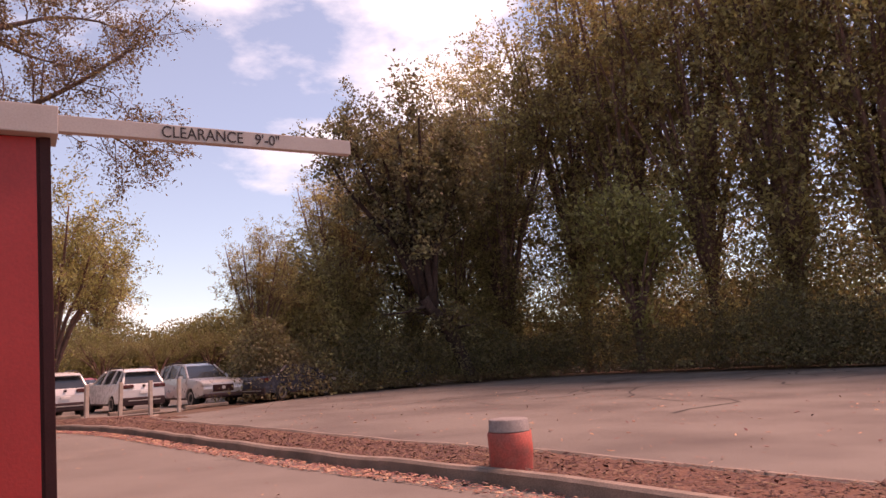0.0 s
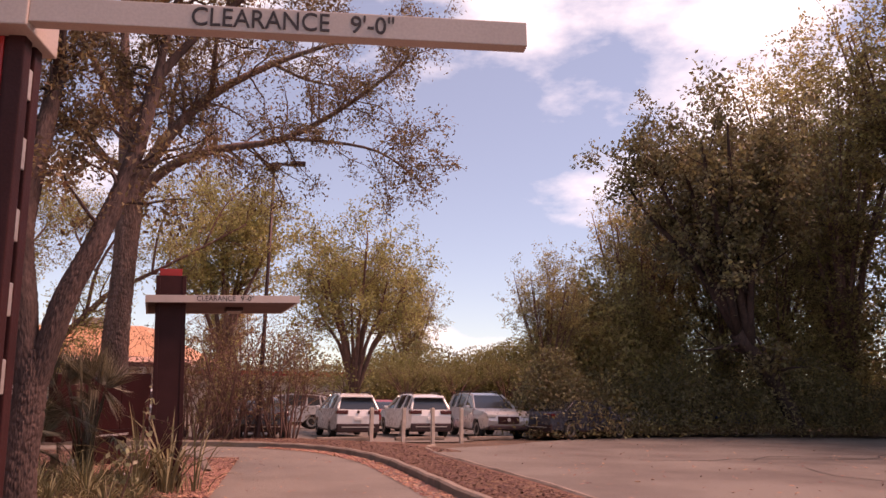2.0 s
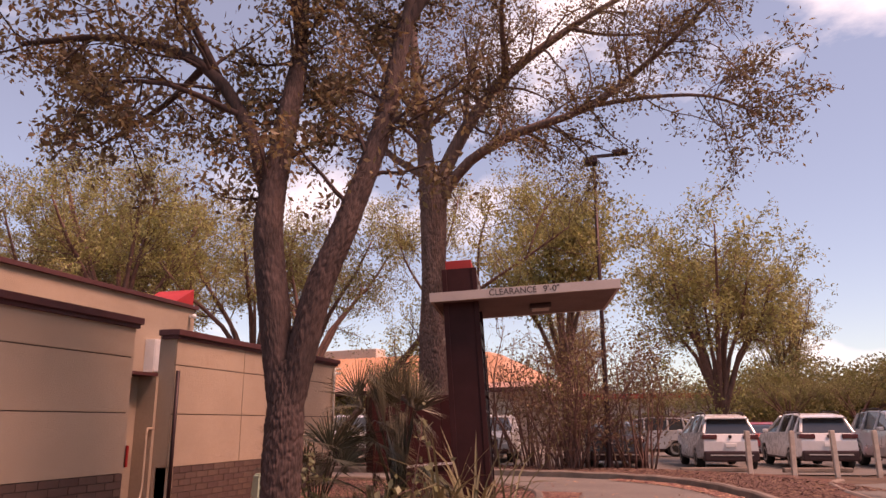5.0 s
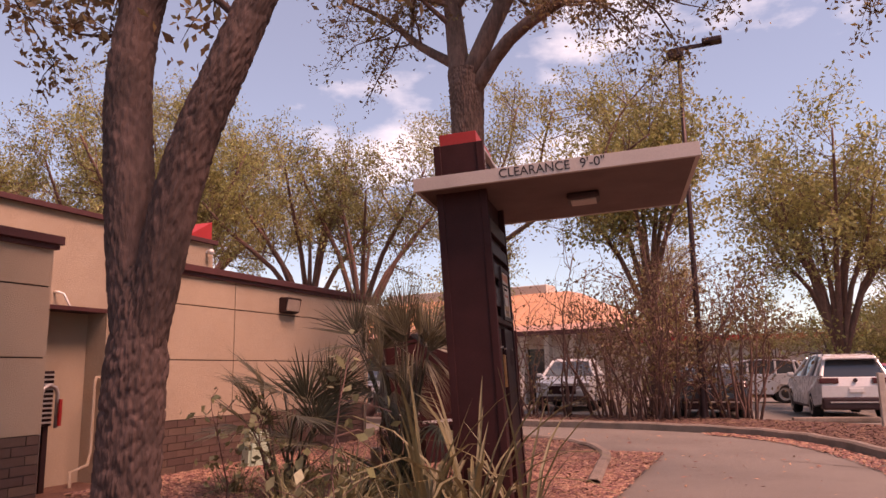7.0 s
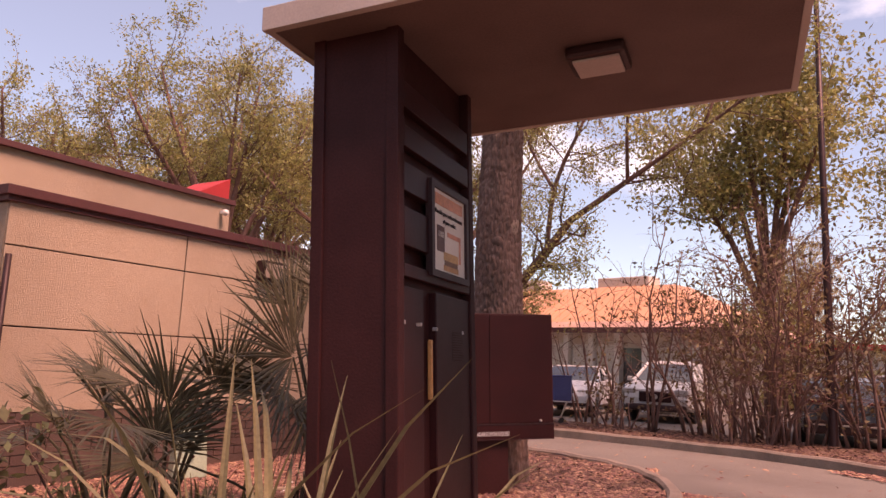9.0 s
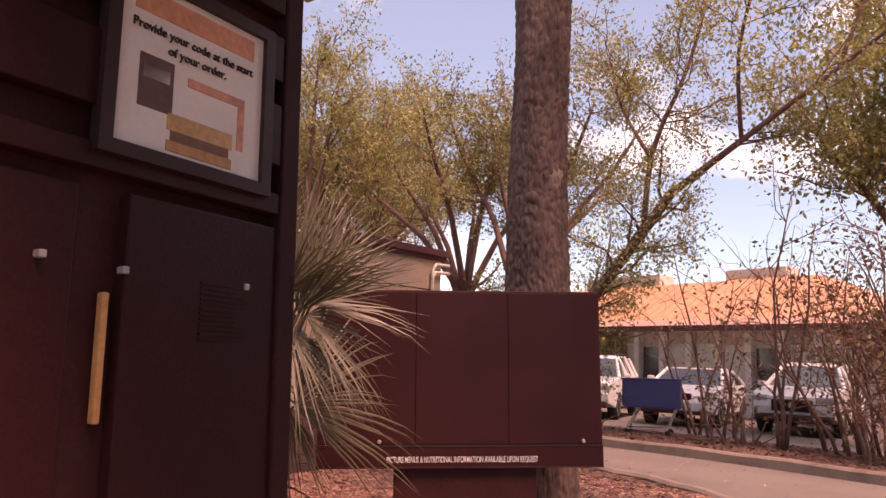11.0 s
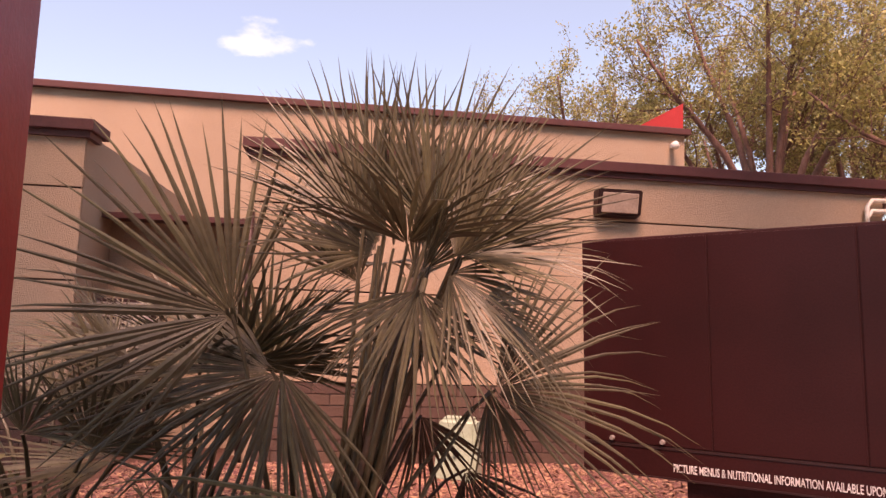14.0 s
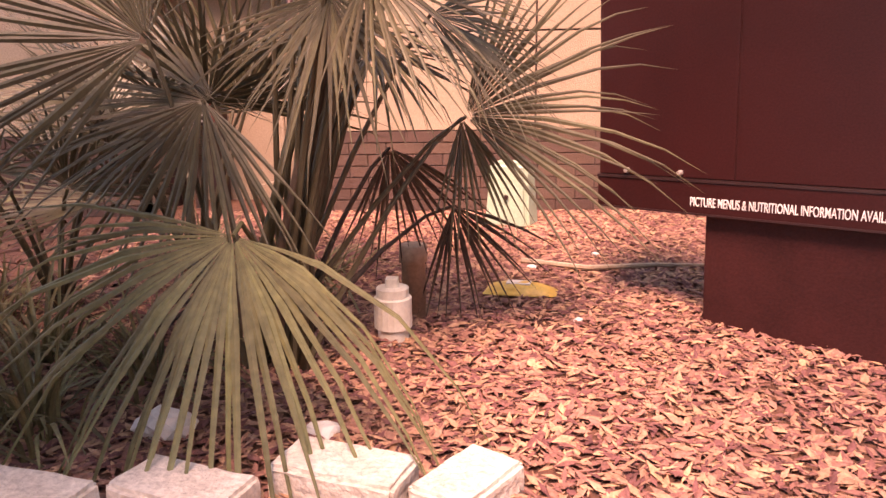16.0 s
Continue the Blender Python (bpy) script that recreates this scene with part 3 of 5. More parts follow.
furrowed(fork, [(0.05, 0.0, -0.3), (0.0, 0.0, 0.5), (0.0, 0.02, 1.3), (0.0, 0.04, 1.85)], [0.215, 0.165, 0.165, 0.10], 3, 0.018, 120, 64, BARK_DARK)
furrowed(fork, [(-0.01, 0.02, 1.3), (-0.22, 0.1, 2.4), (-0.38, 0.22, 3.3), (-0.36, 0.45, 4.4), (-0.36, 0.7, 5.4)], [0.12, 0.15, 0.145, 0.12, 0.085], 7, 0.016, 100, 50, BARK_DARK)
furrowed(fork, [(0.02, 0.02, 1.3), (0.22, 0.08, 2.4), (0.48, 0.2, 3.2), (0.72, 0.5, 4.3), (0.85, 0.8, 5.6)], [0.115, 0.14, 0.13, 0.11, 0.08], 8, 0.016, 100, 50, BARK_DARK)

# big oak with a pruning scar behind the menu board
oak = tree("oak_tree", "big live oak with furrowed trunk and spreading limbs", (-3.90, 16.30, -0.25), [
    (smooth_line([(-0.08, 0.0, 5.9), (-0.25, 0.1, 7.4), (-0.45, 0.2, 9.0), (-0.7, 0.5, 11.0)], 3), 0.20, 0.06),
    (smooth_line([(0.05, -0.05, 6.0), (0.7, 0.0, 7.3), (1.5, 0.2, 8.4), (2.8, 0.4, 9.4), (4.2, 0.6, 10.2)], 3), 0.17, 0.04),
    (smooth_line([(0.1, 0.0, 5.8), (0.8, -0.2, 6.5), (1.8, -0.4, 6.9), (3.2, -0.6, 7.2), (4.6, -0.8, 8.1), (5.8, -0.9, 9.2)], 3), 0.13, 0.03),
    (smooth_line([(3.0, -0.55, 7.2), (4.2, -0.9, 7.1), (5.2, -1.1, 6.9), (5.9, -1.3, 6.4)], 3), 0.05, 0.015),
    (smooth_line([(-0.1, 0.0, 6.3), (-0.9, 0.2, 6.9), (-1.6, 0.4, 7.6), (-2.6, 0.6, 8.3)], 3), 0.09, 0.025),
    (smooth_line([(-0.3, 0.1, 7.6), (-1.0, -0.6, 8.8), (-1.7, -1.3, 10.0)], 3), 0.09, 0.025),
    (smooth_line([(1.5, 0.2, 8.4), (1.6, -0.7, 9.4), (2.0, -1.6, 10.2)], 3), 0.07, 0.02),
    (smooth_line([(0.7, 0.0, 7.3), (0.6, 0.6, 8.6), (0.9, 1.0, 10.2)], 3), 0.08, 0.02),
    (smooth_line([(4.2, 0.6, 10.2), (5.2, 0.3, 10.2), (6.2, 0.0, 9.8)], 3), 0.04, 0.015),
    (smooth_line([(2.8, 0.4, 9.4), (3.6, 0.0, 8.9), (4.6, -0.2, 8.7)], 3), 0.05, 0.015),
], 1, 0.08, LEAF_OAK, seed=23, twig_len=0.95, branches=4.4, twigs=9, leaves_per_twig=24, leaf_spread=0.10, hang=0.15, bare=0.25)
furrowed(oak, [(0.05, 0.02, -0.4), (0.03, 0.0, 1.5), (0.0, 0.0, 3.0), (0.02, 0.0, 4.4), (0.0, 0.0, 6.2)], [0.40, 0.275, 0.255, 0.24, 0.28], 5, 0.021, 170, 100)
scar = bmesh.new()
bmesh.ops.create_uvsphere(scar, u_segments=18, v_segments=10, radius=1.0)
for q in scar.verts:
    q.co = Vector((q.co.x * 0.09, q.co.y * 0.05, q.co.z * 0.15))
    if q.co.y < 0 and q.co.length < 0.13:
        q.co.y += 0.02
pk = part("scar", scar, WOOD_CUT, oak, "pale oval pruning scar", True)
pk.matrix_basis = pose(0.225, -0.075, 3.03, 0, 6, 72)
knob = bmesh.new()
bmesh.ops.create_uvsphere(knob, u_segments=14, v_segments=8, radius=0.07)
pk = part("knot", knob, BARK, oak, "", True)
pk.matrix_basis = pose(0.09, -0.20, 2.85)


def generic_limbs(rng, height, spread, fork_z, count, r, lean=(0, 0), arch=0.0):
    limbs = [(smooth_line([(0, 0, -0.3), (lean[0] * 0.4, lean[1] * 0.4, fork_z * 0.5), (lean[0], lean[1], fork_z)], 3), r * 1.2, r)]
    for i in range(count):
        a = 2 * math.pi * (i + rng.uniform(-0.3, 0.3)) / count
        s, top = spread * rng.uniform(0.35, 1.0), height * rng.uniform(0.72, 1.0)
        if i == 0:
            s, top = spread * 0.25, height * 0.93
        x, y = lean[0] + math.cos(a) * s, lean[1] + math.sin(a) * s
        z0 = fork_z * rng.uniform(0.75, 1.0)
        limbs.append((smooth_line([(lean[0] * z0 / fork_z, lean[1] * z0 / fork_z, z0), (lean[0] + (x - lean[0]) * 0.35, lean[1] + (y - lean[1]) * 0.35, z0 + (top - z0) * 0.45),
                                   (lean[0] + (x - lean[0]) * 0.75, lean[1] + (y - lean[1]) * 0.75, z0 + (top - z0) * (0.75 + arch)), (x, y, top)], 2), r * 0.62, r * 0.15))
    return limbs


# light-leaved trees behind the building
rng0 = np.random.default_rng(5)
back = []
for i in range(3):
    back.append(tree("shade_tree", "light olive-leaved tree behind the restaurant roof", (0, 0, 0), generic_limbs(rng0, 8.6 - i * 0.6, 3.6, 2.8, 8, 0.16),
                     1, 0.085, LEAF_OLIVE if i < 2 else LEAF_LIGHT, BARK_SMOOTH, 40 + i, 0.5, "trees behind the building", twig_len=1.0, branches=2.3, twigs=8, leaves_per_twig=30, leaf_spread=0.11, bare=0.4, sides=7))
SPOTS = [(-17.5, 24.0, 0, 1.0), (-14.0, 27.2, 70, 0.95), (-21.5, 25.5, 130, 1.0), (-27.5, 35.0, 200, 1.05), (-25.5, 22.0, 40, 1.05), (-21.0, 29.0, 300, 1.0),  (-23.0, 31.0, 160, 1.1), (-30.0, 27.0, 60, 1.1), (-11.6, 26.6, 250, 0.92)]
for i, (x, y, turn, size) in enumerate(SPOTS):
    m = pose(x, y, ground_z(y), 0, 0, turn)
    c = back[i] if i < 3 else copy_thing(back[i % 3], m)
    c.matrix_basis = m
    c.scale = (size * 1.15, size * 1.15, size * 1.2)

# leaning small tree at the lane's far bend
tree("leaning_tree", "slender leaning tree with an open crown", (-9.56, 22.84, 0.0), [
    (smooth_line([(0, 0, -0.2), (1.2, 0, 1.3), (2.4, -0.1, 2.5), (3.4, -0.15, 3.6), (3.9, -0.15, 4.2)], 3), 0.13, 0.08),
    (smooth_line([(3.4, -0.15, 3.6), (3.6, -0.2, 5.0), (4.2, -0.1, 6.4), (4.5, 0.1, 7.8)], 3), 0.06, 0.02),
    (smooth_line([(3.9, -0.15, 4.2), (5.1, -0.2, 4.9), (6.5, -0.1, 5.8), (7.7, 0.0, 6.6)], 3), 0.07, 0.02),
    (smooth_line([(3.6, -0.2, 4.8), (2.8, 0.2, 6.0), (2.4, 0.4, 7.2)], 3), 0.04, 0.02),
    (smooth_line([(5.1, -0.2, 4.9), (5.3, -0.8, 6.1), (5.7, -1.1, 7.1)], 3), 0.04, 0.02),
    (smooth_line([(6.5, -0.1, 5.8), (7.0, 0.2, 7.2), (7.9, 0.3, 8.2)], 3), 0.035, 0.015),
], 1, 0.07, LEAF_OLIVE, BARK_SMOOTH, 61, 0.5, twig_len=1.0, branches=3.6, twigs=9, leaves_per_twig=34, leaf_spread=0.11, bare=0.3, hang=0.08)

# tree over the thicket by the lamp post
tree("shade_tree", "dark-leaved tree rising behind the thicket", (-2.6, 27.08, ground_z(27.08)), generic_limbs(np.random.default_rng(71), 8.4, 2.4, 3.0, 7, 0.15),
     1, 0.13, LEAF_OLIVE, BARK_SMOOTH, 72, 0.5, "trees behind the building", twig_len=1.2, branches=2.4, twigs=9, leaves_per_twig=24, leaf_spread=0.14, bare=0.3)

# vase-shaped tree in the car park
tree("vase_tree", "round vase-shaped tree with fine olive leaves", (2.4, 31.5, ground_z(31.5)), generic_limbs(np.random.default_rng(81), 8.0, 3.9, 1.7, 13, 0.17, arch=-0.05),
     1, 0.14, LEAF_OLIVE, BARK_SMOOTH, 82, 0.45, twig_len=1.3, branches=2.4, twigs=9, leaves_per_twig=15, leaf_spread=0.14, bare=0.42)

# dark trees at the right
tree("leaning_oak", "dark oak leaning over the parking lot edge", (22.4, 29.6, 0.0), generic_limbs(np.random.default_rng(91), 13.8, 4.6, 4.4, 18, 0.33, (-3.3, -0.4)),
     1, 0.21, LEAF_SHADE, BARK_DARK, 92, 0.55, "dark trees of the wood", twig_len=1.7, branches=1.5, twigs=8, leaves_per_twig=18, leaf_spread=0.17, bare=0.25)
WOODS = []
rngw = np.random.default_rng(101)
for i in range(3):
    WOODS.append(tree("wood_tree", "tall dark green woodland tree", (0, 0, 0), generic_limbs(rngw, 25 - 1.5 * i, 4.6, 2.7 + 0.8 * i, 20, 0.25), 1, 0.23, LEAF_DARK, BARK_SMOOTH,
                      102 + i, 0.55, "dark trees of the wood", twig_len=2.2, branches=0.80, twigs=7, leaves_per_twig=15, leaf_spread=0.20, bare=0.05, sides=6))
PLACES = [(31.8, 30.0), (31.4, 25.5), (32.0, 21.0), (32.6, 16.8), (33.4, 12.5), (34, 7), (36, 0)]
for i, (x, y) in enumerate(PLACES):
    m = pose(x, y, ground_z(y), 0, 0, float(rngw.uniform(0, 360)))
    c = WOODS[i] if i < 3 else copy_thing(WOODS[i % 3], m)
    c.matrix_basis = m
    k = float(rngw.uniform(0.9, 1.12))
    c.scale = (k, k, k)


# ---- menu board ----
board = thing("menu_board", "blank black three-panel menu board on a plinth", "menu board", pose(-4.355, 14.50, -0.04, 0, -2.2, 46.5))
part("case", one_box(0.0, 0.0, 0.55, 1.96, 0.26, 1.75, 0.008), BLACK_MATT, board, "black metal case")
for i in range(3):
    part("panel", one_box(0.02 + i * 0.643, -0.008, 0.70, 0.02 + i * 0.643 + 0.635, 0.004, 1.735, 0.003), BLACK, board, "smoked black panel")
part("band", one_box(0.0, -0.014, 0.55, 1.96, 0.004, 0.685, 0.004), BLACK, board)
part("rail", one_box(0.0, -0.018, 0.685, 1.96, 0.002, 0.697), METAL_DARK, board)
part("rail", one_box(0.0, -0.018, 0.545, 1.96, 0.002, 0.553), METAL_DARK, board)
lettering("lettering", "PICTURE MENUS & NUTRITIONAL INFORMATION AVAILABLE UPON REQUEST", 0.055, pose(0.47, -0.0155, 0.600, 90, 0, 0), WHITE_LETTER, board, 1.03, "white lettering")
part("plinth", one_box(0.52, 0.03, -0.4, 1.50, 0.24, 0.55, 0.006), BLACK_MATT, board, "black metal plinth")
for x in (0.16, 0.42, 1.82):
    b = bmesh.new()
    bmesh.ops.create_cone(b, cap_ends=True, segments=10, radius1=0.014, radius2=0.010, depth=0.02, matrix=pose(x, -0.022, 0.72, 90, 0, 0))
    part("knob", b, METAL_GREY, board)

# ---- fan palms ----
def fan(hub, axis, normal, radius, spread, count, droop, rng, split=0.34):
    bm = bmesh.new()
    a = Vector(axis).normalized()
    n = Vector(normal)
    n = (n - a * n.dot(a)).normalized()
    s = n.cross(a)
    hub = Vector(hub)
    step = radians(spread) / count
    for k in range(count):
        t = -radians(spread) / 2 + (k + 0.5) * step + rng.normal() * step * 0.28
        cup = 0.25 * abs(math.sin(t))
        d = (a * math.cos(t) + s * math.sin(t) + n * cup * 0.5).normalized()
        w = n.cross(d).normalized()
        r_max = radius * rng.uniform(0.82, 1.06) * (0.86 + 0.14 * math.cos(t))
        fall = droop * rng.uniform(0.35, 1.7)
        rows = []
        for f in (0.03, 0.2, split, 0.62, 0.82, 1.0):
            r = f * r_max
            half = math.tan(step / 2) * r * 1.04 if f <= split else math.tan(step / 2) * split * r_max * 1.04 * ((1 - f) / (1 - split)) ** 0.85
            p = hub + d * r + Vector((0, 0, -fall * r_max * f ** 3)) + n * 0.01 * rng.normal() * f
            ridge = half * 0.55
            rows.append((bm.verts.new(p - w * half), bm.verts.new(p + n * ridge), bm.verts.new(p + w * half)))
        for (l0, c0, r0), (l1, c1, r1) in zip(rows, rows[1:]):
            bm.faces.new((l0, c0, c1, l1))
            bm.faces.new((c0, r0, r1, c1))
    return bm


def frond(palm, base, hub, axis, normal, radius, spread=150, count=30, droop=0.12, mat=None, rng=None, sag=0.1):
    base, hub = Vector(base), Vector(hub)
    mid = base.lerp(hub, 0.55) + Vector((0, 0, sag))
    stem = [base, base.lerp(mid, 0.5) + Vector((0, 0, sag * 0.3)), mid, mid.lerp(hub, 0.6) + Vector((0, 0, sag * 0.3)), hub]
    f = part("frond", fan(hub, axis, normal, radius, spread, count, droop, rng), mat or PALM, palm)
    part("stalk", one_tube(stem, [0.015, 0.012, 0.010, 0.008, 0.007], 6), mat or PALM, f)
    return f


rp = np.random.default_rng(7)
palm = thing("fan_palm", "shaggy fan palm with stiff grey-green fronds", "palm", Matrix.Translation((-0.12, -0.05, -0.07)), "fan palms")
PB = (-3.36, 13.22, 0.1)
for hub, axis, nrm, rad, spread, count, droop in (
        ((-3.34, 13.55, 1.70), (0.1, 0.12, 1), (1, 0, 0.2), 0.73, 120, 26, 0.03),
        ((-3.47, 13.38, 1.72), (-0.1, -0.35, 1), (1, -0.3, 0.2), 0.74, 120, 26, 0.03),
        ((-3.42, 13.72, 1.68), (0.0, 0.6, 0.9), (1, -0.2, 0.4), 0.74, 110, 24, 0.05),
        ((-3.37, 13.68, 1.60), (0.1, 1, 0.15), (0.5, -0.2, 1), 0.69, 140, 28, 0.15),
        ((-3.27, 13.62, 1.52), (0.25, 0.75, -0.5), (0.8, 0.2, 0.8), 0.62, 140, 28, 0.2),
        ((-3.54, 13.35, 1.60), (0, -0.85, 0.45), (0.8, 0, 1), 0.69, 140, 28, 0.12),
        ((-3.67, 13.60, 1.75), (-0.7, 0.2, 0.8), (0.6, 0, 1), 0.69, 150, 28, 0.1),
        ((-3.22, 13.45, 1.62), (0.8, 0.1, 0.45), (-0.3, 0, 1), 0.65, 150, 28, 0.18),
        ((-3.24, 13.50, 1.45), (0.5, -0.1, -0.8), (1, 0, 0.3), 0.60, 130, 26, 0.15),
        ((-3.52, 13.80, 1.40), (-0.2, 0.8, -0.4), (0.6, 0.2, 0.9), 0.62, 140, 26, 0.2),
        ((-3.42, 12.80, 1.33), (0.12, -0.85, 0.50), (1, 0.2, 0.25), 0.95, 175, 34, 0.05),
        ((-3.60, 12.95, 1.10), (0.1, -0.8, 0.05), (0.6, 0, 1), 0.90, 140, 28, 0.15),
        ((-3.37, 13.00, 1.12), (0.25, -0.2, -1), (1, 0, 0.2), 0.75, 120, 24, 0.1),
        ((-3.72, 13.92, 1.03), (0.05, 0.95, 0.28), (1, -0.25, 0.35), 0.90, 135, 34, 0.16),
        ((-3.75, 13.90, 1.02), (0.2, 0.2, -0.9), (1, -0.1, 0.2), 0.55, 60, 12, 0.1),
        ((-4.03, 12.25, 0.65), (0.1, -1, 0.0), (0.25, 0.1, 1), 0.80, 150, 28, 0.06)):
    frond(palm, (PB[0] + rp.normal() * 0.05, PB[1] + rp.normal() * 0.05, PB[2]), hub, axis, nrm, rad, spread, count, droop, PALM, rp)
for k in range(12):
    a = k * 0.9 + rp.uniform(-0.3, 0.3)
    frond(palm, PB, ((-3.34 if k % 2 else -3.95) + 0.14 * math.cos(a), 13.48 + 0.2 * math.sin(a), rp.uniform(1.48, 1.74)), (math.cos(a) * 0.45, math.sin(a) * 0.55, 1.0),
          (math.cos(a + 1.3), math.sin(a + 1.3), 0.35), rp.uniform(0.62, 0.78), rp.uniform(80, 125), 22, 0.04, PALM, rp)
for _ in range(3):
    a = rp.uniform(0, 2 * math.pi)
    frond(palm, PB, (-3.92 + 0.15 * math.cos(a), 13.50 + 0.2 * math.sin(a), rp.uniform(1.25, 1.6)), (math.cos(a), math.sin(a), rp.uniform(-0.5, 0.5)), (0.2, 0, 1), 0.62, 150, 26, 0.2, PALM, rp)
for hub, axis in (((-4.0, 13.85, 0.62), (0.1, 0.5, -1)), ((-3.5, 13.05, 0.5), (0.4, -0.3, -1)), ((-3.8, 13.6, 0.9), (-0.3, 0.3, -1))):
    frond(palm, PB, hub, axis, (1, 0, 0.2), 0.55, 100, 18, 0.1, PALM_DRY, rp)
for i in range(6):
    a = i * 1.05
    p0 = Vector(PB) + Vector((math.cos(a) * 0.09, math.sin(a) * 0.09, -0.2))
    part("stem", one_tube([p0, p0 + Vector((0, 0.05, 0.7)), Vector((-3.40 + math.cos(a) * 0.05, 13.5 + math.sin(a) * 0.05, 1.5))], [0.020, 0.015, 0.010], 8), PALM if i % 3 else PALM_DRY, palm, "", True)
young = frond(palm, (-3.45, 13.2, 0.15), (-2.95, 13.22, 0.72), (0.60, -0.22, -0.55), (0.62, 0.1, 0.85), 0.98, 175, 40, 0.42, PALM_YOUNG, rp, 0.18)
young["label"] = "fresh green low frond with yellow ribs"

for label, at, size, turns, low, high in (("dark fan palm crouching by the wall", (-4.4, 12.5, 0.0), 0.74, 10, 0.75, 1.1), ("low dark fan palm half hidden in grass", (-4.15, 11.9, 0.0), 0.58, 9, 0.40, 0.95)):
    p2 = thing("fan_palm", label, "palm", group="fan palms")
    for i in range(turns):
        a = 2 * math.pi * i / turns + rp.uniform(-0.2, 0.2)
        up = rp.uniform(-0.1, 1.2)
        hub = (at[0] + 0.35 * math.cos(a), at[1] + 0.35 * math.sin(a), rp.uniform(low, high))
        frond(p2, at, hub, (math.cos(a) * 0.7, math.sin(a) * 0.7, up), (0.3 * math.cos(a + 2), 0.3, 1.0 - up * 0.4), size, 150, 26, 0.12, PALM, rp)


# ---- strappy grass and seedlings ----
def clump(name, label, at, count, length, lean, mat, rng, width=0.02):
    ob = thing(name, label, "plant", Matrix.Translation(at), "strappy plants")
    bm = bmesh.new()
    for _ in range(count):
        if name == "flax_plant":
            bm = bmesh.new()
        a, r = rng.uniform(0, 2 * math.pi), abs(rng.normal()) * 0.12
        p = Vector((math.cos(a) * r, math.sin(a) * r, -0.02))
        out = Vector((math.cos(a), math.sin(a), 0))
        ln, tilt = length * rng.uniform(0.5, 1.15), rng.uniform(0.1, lean)
        side = Vector((-out.y, out.x, 0))
        prev = None
        for k in range(6):
            f = k / 5
            q = p + out * (math.sin(tilt * f * 1.4) * ln * f) + Vector((0, 0, ln * f * math.cos(tilt * f * 1.5)))
            w = width * (1 - f) ** 0.6 * (0.6 + f if k < 2 else 1) + 0.001
            now = (bm.verts.new(q - side * w), bm.verts.new(q + out * w * 0.4 - Vector((0, 0, w * 0.3))), bm.verts.new(q + side * w))
            if prev:
                bm.faces.new((prev[0], prev[1], now[1], now[0]))
                bm.faces.new((prev[1], prev[2], now[2], now[1]))
            prev = now
        if name == "flax_plant":
            part("blade", bm, mat, ob)
    if name != "flax_plant":
        part("foliage", bm, mat, ob)
    return ob


rg = np.random.default_rng(9)
clump("flax_plant", "tall strappy green plant at the canopy post", (-2.25, 11.05, 0.03), 30, 1.3, 1.0, GRASS, rg, 0.024)
clump("flax_plant", "tall strappy green plant at the canopy post", (-1.88, 10.98, 0.03), 26, 1.5, 1.0, GRASS, rg, 0.026)
clump("flax_plant", "tall strappy green plant at the canopy post", (-1.55, 11.12, 0.03), 12, 1.15, 1.1, GRASS, rg, 0.018)
for x, y, h in ((-3.0, 11.2, 0.7), (-3.3, 11.7, 0.6), (-3.6, 11.2, 0.55), (-2.8, 10.6, 0.6), (-3.2, 10.4, 0.5), (-3.9, 11.7, 0.5), (-2.7, 12.2, 0.5), (-3.0, 12.5, 0.45), (-3.5, 12.2, 0.5), (-4.1, 12.9, 0.45),
                (-2.4, 9.8, 0.5), (-2.2, 10.4, 0.55), (-3.4, 12.7, 0.4), (-4.6, 13.0, 0.45), (-5.0, 12.3, 0.4)):
    clump("grass_tuft", "tuft of long green grass on mulch", (x, y, 0.02), 70, h, 1.3, GRASS, rg, 0.011)["kind"] = "stuff"
for x, y, z in ((-4.35, 11.4, 0.0), (-4.1, 11.75, 0.0), (-2.2, 9.4, 0.03)):
    sd = thing("seedling", "thin seedling with light green leaves", "plant", Matrix.Translation((x, y, z)), "seedlings")
    b = bmesh.new()
    pts = wander(rg, (0, 0, -0.05), (0.1, -0.2, 1), 1.15, 6, 0.12)
    tube(b, pts, [0.012, 0.01, 0.009, 0.008, 0.006, 0.005, 0.003], 5)
    spots = []
    for p in pts[2:]:
        for _ in range(3):
            tw = wander(rg, p, Vector(rg.normal(size=3)) + Vector((0, 0, 0.3)), 0.28, 3, 0.2)
            part("twig", one_tube(tw, [0.004, 0.003, 0.003, 0.002], 4), BARK_SMOOTH, sd)
            spots += [tuple(q + Vector(rg.normal(size=3)) * 0.03) for q in tw[1:] for _ in range(2)]
    part("stalk", b, BARK_SMOOTH, sd)
    lv = new("foliage", leaf_mesh("foliage", np.array(spots), 0.075, 0.6, PALM_YOUNG, rg))
    lv.parent = sd

